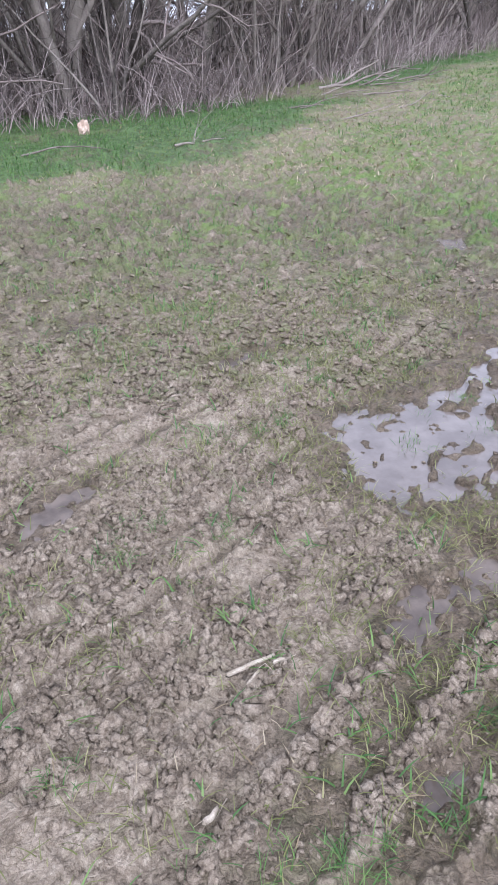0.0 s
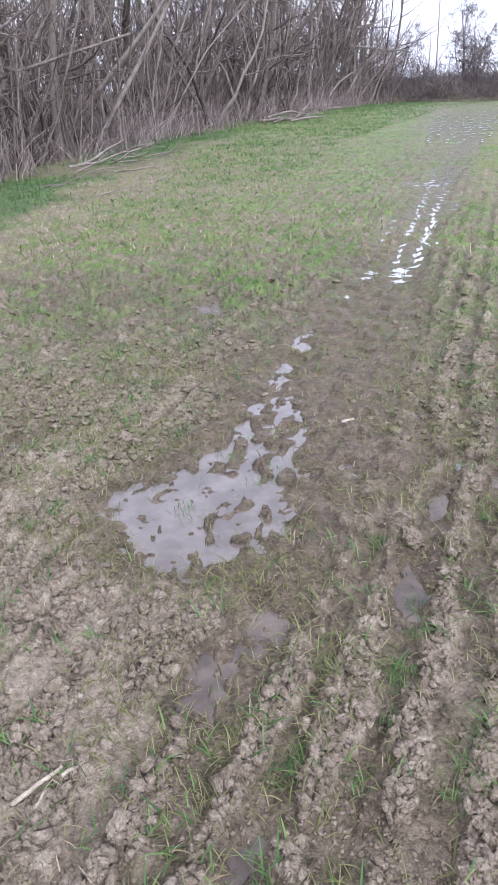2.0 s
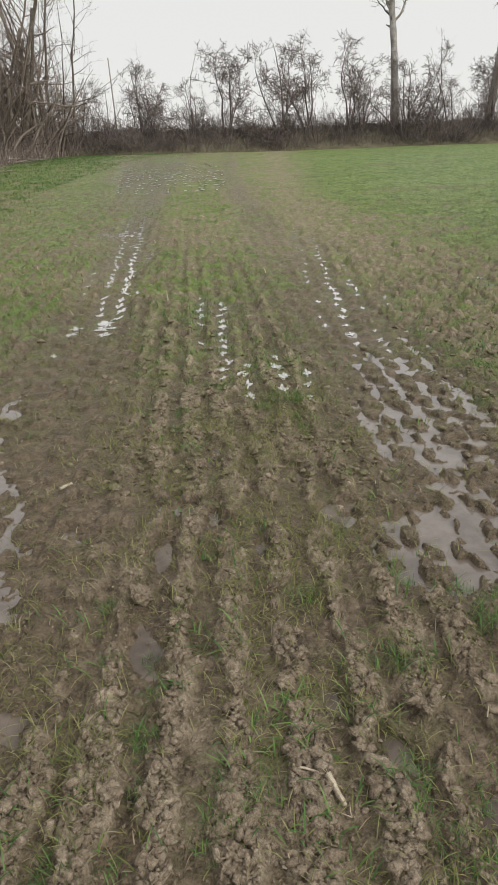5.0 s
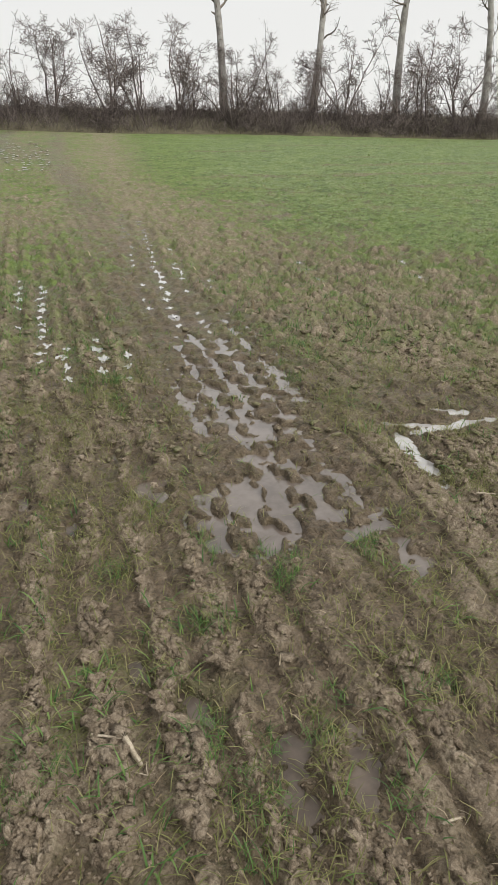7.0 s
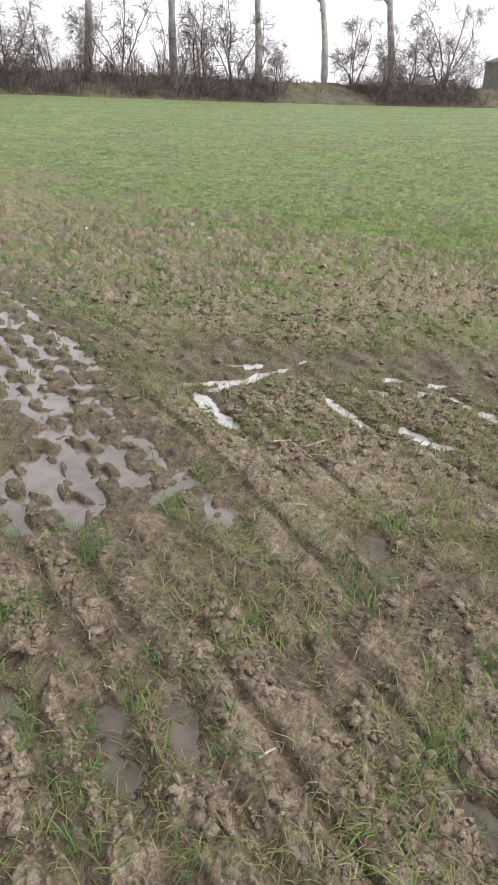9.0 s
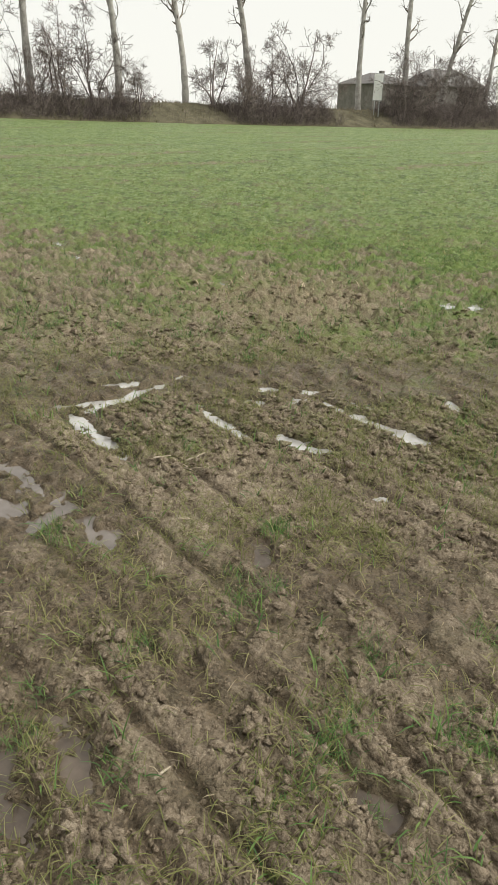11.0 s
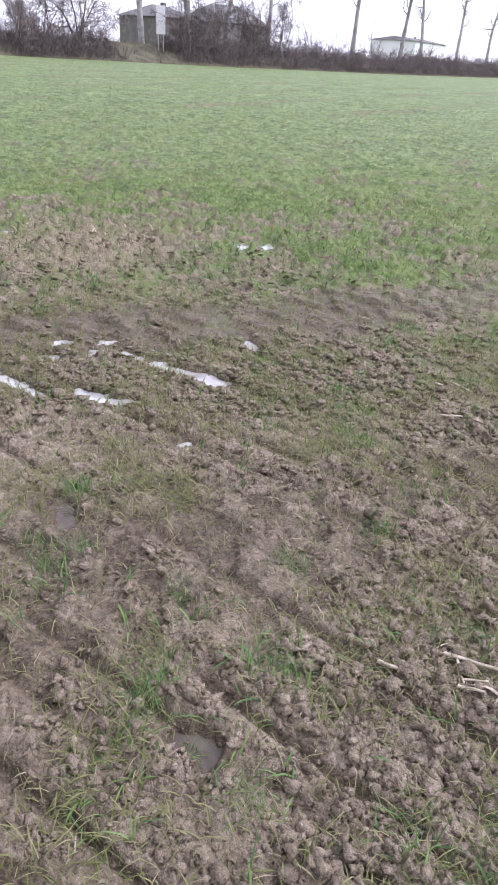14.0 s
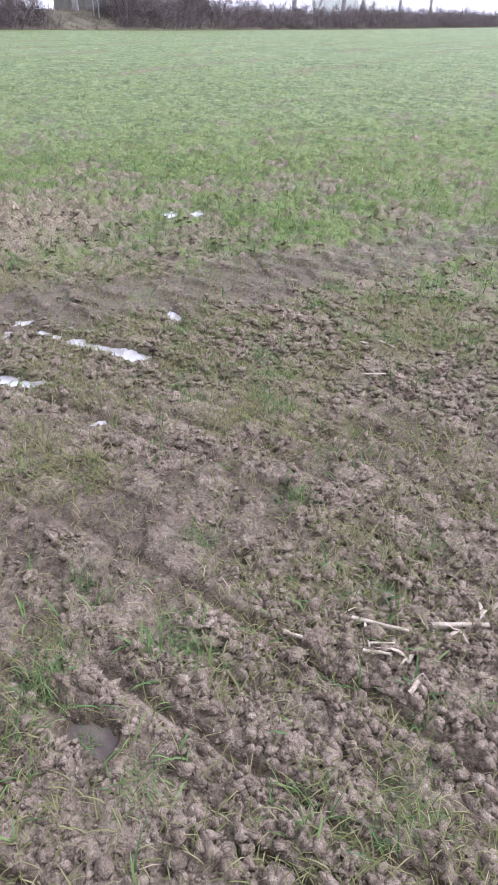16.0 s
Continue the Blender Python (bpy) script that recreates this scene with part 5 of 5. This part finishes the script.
# clods of earth: the larger ones lie singly, the small ones in one mesh
def lump(seed, sub):
    bm = bmesh.new()
    bmesh.ops.create_icosphere(bm, subdivisions=sub, radius=1)
    for v in bm.verts:
        k = 1 + 0.5 * noise.noise(v.co * 1.3 + Vector((seed * 3.1, 0, 0))) + 0.36 * noise.noise(v.co * 3.4 + Vector((0, seed * 2.3, 0))) + 0.22 * noise.noise(v.co * 8 + Vector((0, 0, seed)))
        v.co = v.co * k
        v.co.z *= 0.72
    return bm


big_lumps = []
for k in range(8):
    bm = lump(k, 3)
    me = bpy.data.meshes.new("clod")
    bm.to_mesh(me)
    bm.free()
    me.materials.append(M_GROUND)
    big_lumps.append(me)
small_v, small_f = [], []
for k in range(6):
    bm = lump(20 + k, 1)
    small_v.append(np.array([v.co[:] for v in bm.verts]))
    small_f.append(np.array([[v.index for v in f.verts] for f in bm.faces]))
    bm.free()


def clod_share(x, y):
    h, green, mud, straw, dry, wet_shade = surface(x, y)
    v, s = rows_at(x, y)
    row = row_wave(x, y, v)[0]
    middle = sstep(-0.42, -0.16, v) * (1 - sstep(1.30, 1.62, v))
    ridge = sstep(-0.15, 0.55, row + 1.8 * (fbm(x * 3.1, y * 3.1, 81, 3) - 0.5))
    return h, np.clip((0.25 + 0.75 * dry) * (middle * (0.05 + 0.95 * ridge) + (1 - middle) * 0.75 * sstep(0.38, 0.54, fbm(x * 3.1, y * 3.1, 81, 3) + 0.12 * row)) * (1 - 0.95 * wet_shade) * (1 - 0.6 * green), 0, 1)


g = np.random.default_rng(71)
n = 280000
rr, aa = 0.95 * 5.2 ** g.random(n), np.radians(g.uniform(-52, 141, n))
cx, cy = 0.8 + rr * np.sin(aa), -0.1 + rr * np.cos(aa)
h, share = clod_share(cx, cy)
clump = sstep(0.40, 0.62, fbm(cx * 7, cy * 7, 77, 3))
keep = g.random(n) < np.where(h - field_rise(cx, cy) > WATER + 0.004, 0.05, 0) + share * (0.30 + 0.60 * clump)
cx, cy, h = cx[keep], cy[keep], h[keep]
m = len(cx)
size = (0.0036 + 0.0165 * g.random(m) ** 4.0)[:, None]
size = np.where(share[keep][:, None] < 0.12, np.minimum(size, 0.007), size)
kind = g.integers(0, 6, m)
base = np.stack(small_v)[kind]
base = base * g.uniform(0.30, 1.6, (m, base.shape[1], 1)) * g.uniform(0.6, 1.45, (m, 1, 3)) * size[:, :, None]
a = g.uniform(0, 6.28, m)[:, None]
vx = base[:, :, 0] * np.cos(a) - base[:, :, 1] * np.sin(a) + cx[:, None]
vy = base[:, :, 0] * np.sin(a) + base[:, :, 1] * np.cos(a) + cy[:, None]
vz = base[:, :, 2] + h[:, None] + 0.10 * size
vs = [np.stack([vx, vy, vz], -1).reshape(-1, 3)]
fs = [(small_f[0][None] + (np.arange(m) * base.shape[1])[:, None, None]).reshape(-1, 3)]
tagged(place("small_clods", mesh_np("small_clods", np.concatenate(vs), np.concatenate(fs)), M_GROUND), "crumbled dry brown clods scattered over the mud", "clods", kind="stuff")


# lumps further out, tinged by what grows on them
g = np.random.default_rng(73)
n = 80000
rr, aa = 3.0 * 3.6 ** g.random(n), np.radians(g.uniform(-42, 122, n))
cx, cy = 0.8 + rr * np.sin(aa), -0.1 + rr * np.cos(aa)
h, share = clod_share(cx, cy)
grown = cover(cx, cy)[0]
keep = g.random(n) < np.clip(1.2 * share + 0.16, 0, 0.8) * (1 - 0.85 * wheel_marks(cx, cy)) * (h - field_rise(cx, cy) > WATER + 0.004) * (1 - sstep(3.0, 7.6, rr)) * (1 - 0.9 * sstep(0.25, 0.8, grown) * sstep(0, 3, rows_at(cx, cy)[0]))
cx, cy, h, rr, grown = cx[keep], cy[keep], h[keep], rr[keep], grown[keep]
m = len(cx)
size = ((0.009 + 0.019 * g.random(m) ** 2) * (rr / 4) ** 0.3)[:, None]
base = np.stack(small_v)[g.integers(0, 6, m)]
base = base * g.uniform(0.5, 1.4, (m, base.shape[1], 1)) * g.uniform(0.65, 1.4, (m, 1, 3)) * size[:, :, None]
lumps = np.stack([base[:, :, 0] + cx[:, None], base[:, :, 1] + cy[:, None], 0.75 * base[:, :, 2] + h[:, None] + 0.10 * size], -1).reshape(-1, 3)
me = mesh_np("field_clods", lumps, (small_f[0][None] + (np.arange(m) * base.shape[1])[:, None, None]).reshape(-1, 3))
for name, values in (("green", grown * g.uniform(0.3, 1.1, m) + 0.22 * g.random(m)), ("wet_shade", g.uniform(0, 0.3, m))):
    me.attributes.new(name, "FLOAT", "POINT").data.foreach_set("value", np.repeat(values, base.shape[1]).astype(np.float32))
tagged(place("field_clods", me, M_GROUND), "brown and mossy lumps of earth lying over the field", "clods", kind="stuff")


# ---- tufts of wheat that stand out ----
def tuft_mesh(seed, count, tall):
    g = np.random.default_rng(seed)
    a, r = g.uniform(0, 6.28, count), 0.075 * np.sqrt(g.random(count))
    return blade_mesh("grass_tuft", r * np.cos(a), r * np.sin(a), np.zeros(count), tall * g.uniform(0.5, 1.2, count), 0.0034 * g.uniform(0.7, 1.3, count),
                      np.abs(g.normal(0.95, 0.45, count)), g.uniform(0, 6.28, count), seed, 4)


tufts = [tuft_mesh(80 + k, 38 + 8 * (k % 4), 0.062 + 0.010 * (k % 3)) for k in range(7)]
TUFTS = [(-0.08, 1.45), (0.23, 3.49), (0.12, 2.92), (-0.2, 2.31), (-0.08, 2.42), (0.5, 0.81), (0.66, 0.9), (-0.07, 1.72), (-0.29, 1.73), (-0.36, 1.53),
         (0.02, 2.53), (0.29, 3.93), (-0.21, 0.8), (0.14, 0.72), (1.11, 1.43), (1.07, 1.23), (0.91, 1.1), (0.81, 1.15), (1.6, 1.71), (1.27, 2.05)]
TUFTS += [(0.61, 3.16), (1.16, 1.0), (2.87, 3.21), (2.4, 2.2), (1.97, 1.22), (2.26, 1.65), (2.38, 1.26), (1.58, 0.86), (1.75, 0.78), (1.21, 1.05),
          (2.9, 3.22), (3.22, 0.95), (2.37, 1.25), (2.22, 1.09), (1.97, 1.2), (1.97, 0.76), (1.66, 0.63), (1.64, 0.3), (2.65, 0.34), (3.08, 0.34)]
TUFTS += [(2.32, 0.52), (1.89, 0.03), (3.41, 0.3), (3.6, 0.95), (1.63, 0.84), (1.56, 0.54), (2.04, -0.21), (2.73, 1.16), (3.9, -0.09), (3.91, -0.3),
          (3.89, -0.71), (3.0, -0.75), (2.74, 0.28), (2.63, 0.38), (2.32, 0.51), (2.31, -0.41), (2.5, -0.1), (1.91, -0.35), (3.75, -0.69), (3.6, -0.73)]
TUFTS += [(3.22, -0.88), (2.97, -0.78), (2.06, -1.0), (1.94, -1.02), (2.11, -1.13), (2.52, -0.91), (2.73, -0.43), (2.71, -1.18), (2.29, -0.44), (2.24, -0.53),
          (1.79, -0.76), (4.31, -1.75), (1.83, -0.96), (0.62, 2.72), (0.86, 2.62), (0.80, 2.86), (0.55, 2.40), (1.0, 2.72)]
g = np.random.default_rng(89)
tx, ty = ring_points(g, 980, 1.0, 5.2, -46, 136)
tv, ts = rows_at(tx, ty)
keep = (g.random(980) < 0.75 * sstep(0.50, 0.66, fbm(tx * 1.7, ty * 1.7, 53, 3)) * (0.35 + 0.65 * sstep(-0.6, 0.8, tv))) & (wheel_marks(tx, ty) < 0.4)
TUFTS += list(zip(tx[keep], ty[keep]))[:88]
g = np.random.default_rng(90)
for k, (x, y) in enumerate(TUFTS):
    for j in range(1 + (k % 3)):
        ob = place("grass_tuft", tufts[(k * 3 + j) % 7], M_WHEAT)
        px, py = x + (0.05 * g.normal() if j else 0), y + (0.05 * g.normal() if j else 0)
        s = g.uniform(0.55, 0.95)
        ob.matrix_basis = pose(px, py, ground_z(px, py) - 0.004, 0, 0, g.uniform(0, 360)) @ Matrix.Diagonal((s, s, s, 1))
        tagged(ob, "tuft of green wheat blades growing from the mud", "grass tuft", "wheat tufts")


# ---- dead maize stalks ----
def stalk(a, b, radius, seed, label="bleached dead maize stalk lying on the mud", split=True):
    """A flattened, frayed stalk lying between two places."""
    g = np.random.default_rng(seed)
    ax, ay, bx, by = *a, *b
    p0, p1 = np.array([ax, ay, ground_z(ax, ay) + radius + 0.006]), np.array([bx, by, ground_z(bx, by) + radius + 0.006])
    n = 6
    pts = np.array([p0 + (p1 - p0) * i / n for i in range(n + 1)])
    pts[1:-1] += g.normal(0, 0.0008, (n - 1, 3))
    radius = radius * 0.75
    rad = radius * np.linspace(1.0, 0.7, n + 1)
    lines = [(pts, rad)]
    if split:
        for _ in range(3):
            e = pts[0 if g.random() < 0.5 else -1]
            w = (p1 - p0) / np.linalg.norm(p1 - p0) * (1 if e is pts[-1] else -1)
            lines.append(limb(g, e - w * 0.03, w + g.normal(0, 0.5, 3) * np.array([1, 1, 0.15]), 0.05, radius * 0.22, 3, 0.1, -0.02))
    return tagged(place("maize_stalk", tube_mesh("maize_stalk", lines, 7), M_STALK), label, "stalk", "dead stalks")


STALKS = [((0.10, 1.15), (0.21, 1.235), 0.010), ((0.16, 1.12), (0.18, 1.17), 0.007), ((0.21, 1.21), (0.24, 1.22), 0.009), ((0.69, 1.30), (0.70, 1.40), 0.005),
          ((0.14, 0.77), (0.16, 0.81), 0.012), ((1.43, 1.08), (1.47, 1.02), 0.006), ((1.485, 1.0), (1.48, 0.92), 0.014), ((1.39, 3.10), (1.46, 3.13), 0.014),
          ((1.90, 0.30), (1.95, 0.28), 0.006), ((3.46, 0.93), (3.52, 0.86), 0.008), ((3.38, 1.06), (3.44, 1.00), 0.007), ((2.97, 0.74), (2.99, 0.70), 0.006),
          ((2.40, -0.87), (2.33, -1.01), 0.010), ((2.37, -0.90), (2.28, -0.90), 0.007), ((2.27, -0.88), (2.26, -0.95), 0.008), ((2.36, -1.08), (2.37, -1.24), 0.013),
          ((2.42, -1.04), (2.35, -1.07), 0.005), ((2.13, -0.97), (2.17, -1.00), 0.011), ((4.28, -1.16), (4.20, -1.18), 0.012), ((4.28, -1.25), (4.20, -1.33), 0.008)]
STALKS += [((3.90, -1.12), (3.88, -1.22), 0.010), ((2.35, -0.68), (2.31, -0.74), 0.010), ((3.42, 0.80), (3.36, 0.92), 0.006), ((2.30, -0.90), (2.30, -0.97), 0.006), ((1.26, 0.87), (1.30, 0.83), 0.006)]
for k, (a, b, r) in enumerate(STALKS):
    stalk(a, b, r, 600 + k)

# torn husks and leaves of the dead maize
for k, (x, y) in enumerate([(2.37, -0.92), (2.29, -0.98), (2.35, -1.16), (2.42, -1.24), (3.46, 0.90), (3.40, 1.00)] * 3):
    g = np.random.default_rng(900 + k)
    n = 1
    a = 1.7 * k + g.normal(0, 0.35, n)
    px, py = x + g.normal(0, 0.03, n), y + g.normal(0, 0.03, n)
    me = blade_mesh("maize_husk", px, py, surface(px, py)[0] + 0.012, g.uniform(0.04, 0.10, n), g.uniform(0.006, 0.016, n), g.uniform(1.45, 1.65, n), a, k, 4)
    tagged(place("maize_husk", me, M_STALK), "torn bleached maize husk lying flat on the mud", "husk", "dead stalks")

# ---- earth clods that lie singly ----
CLODS = [(-0.16, 1.99, 0.040), (0.31, 1.39, 0.038), (0.63, 1.14, 0.036), (-0.21, 2.0, 0.03), (0.26, 1.25, 0.022), (1.39, 2.03, 0.075), (0.99, 1.26, 0.06), (0.83, 1.28, 0.05),
         (2.87, 0.17, 0.025), (2.07, 0.88, 0.018), (1.86, 0.65, 0.018), (2.10, -0.50, 0.04), (1.95, -0.30, 0.045), (0.12, 3.0, 0.06), (0.30, 3.1, 0.06), (1.55, 1.25, 0.05), (1.60, 1.36, 0.05)]
g = np.random.default_rng(95)
cx, cy = ring_points(g, 900, 1.0, 4.6, -50, 124)
h, share = clod_share(cx, cy)
keep = (g.random(len(cx)) < share)
spots = [(x, y, 0.6 * s) for x, y, s in CLODS] + [(x, y, 0.014 + 0.020 * g.random() ** 2) for x, y in zip(cx[keep], cy[keep])]
for k, (x, y, s) in enumerate(spots[:290]):
    ob = place("clod", big_lumps[k % 8], M_GROUND, ground)
    ob.matrix_basis = pose(x, y, ground_z(x, y) + 0.15 * s, g.normal(0, 20), g.normal(0, 20), g.uniform(0, 360)) @ Matrix.Diagonal((s * g.uniform(0.8, 1.3), s * g.uniform(0.8, 1.3), s, 1))
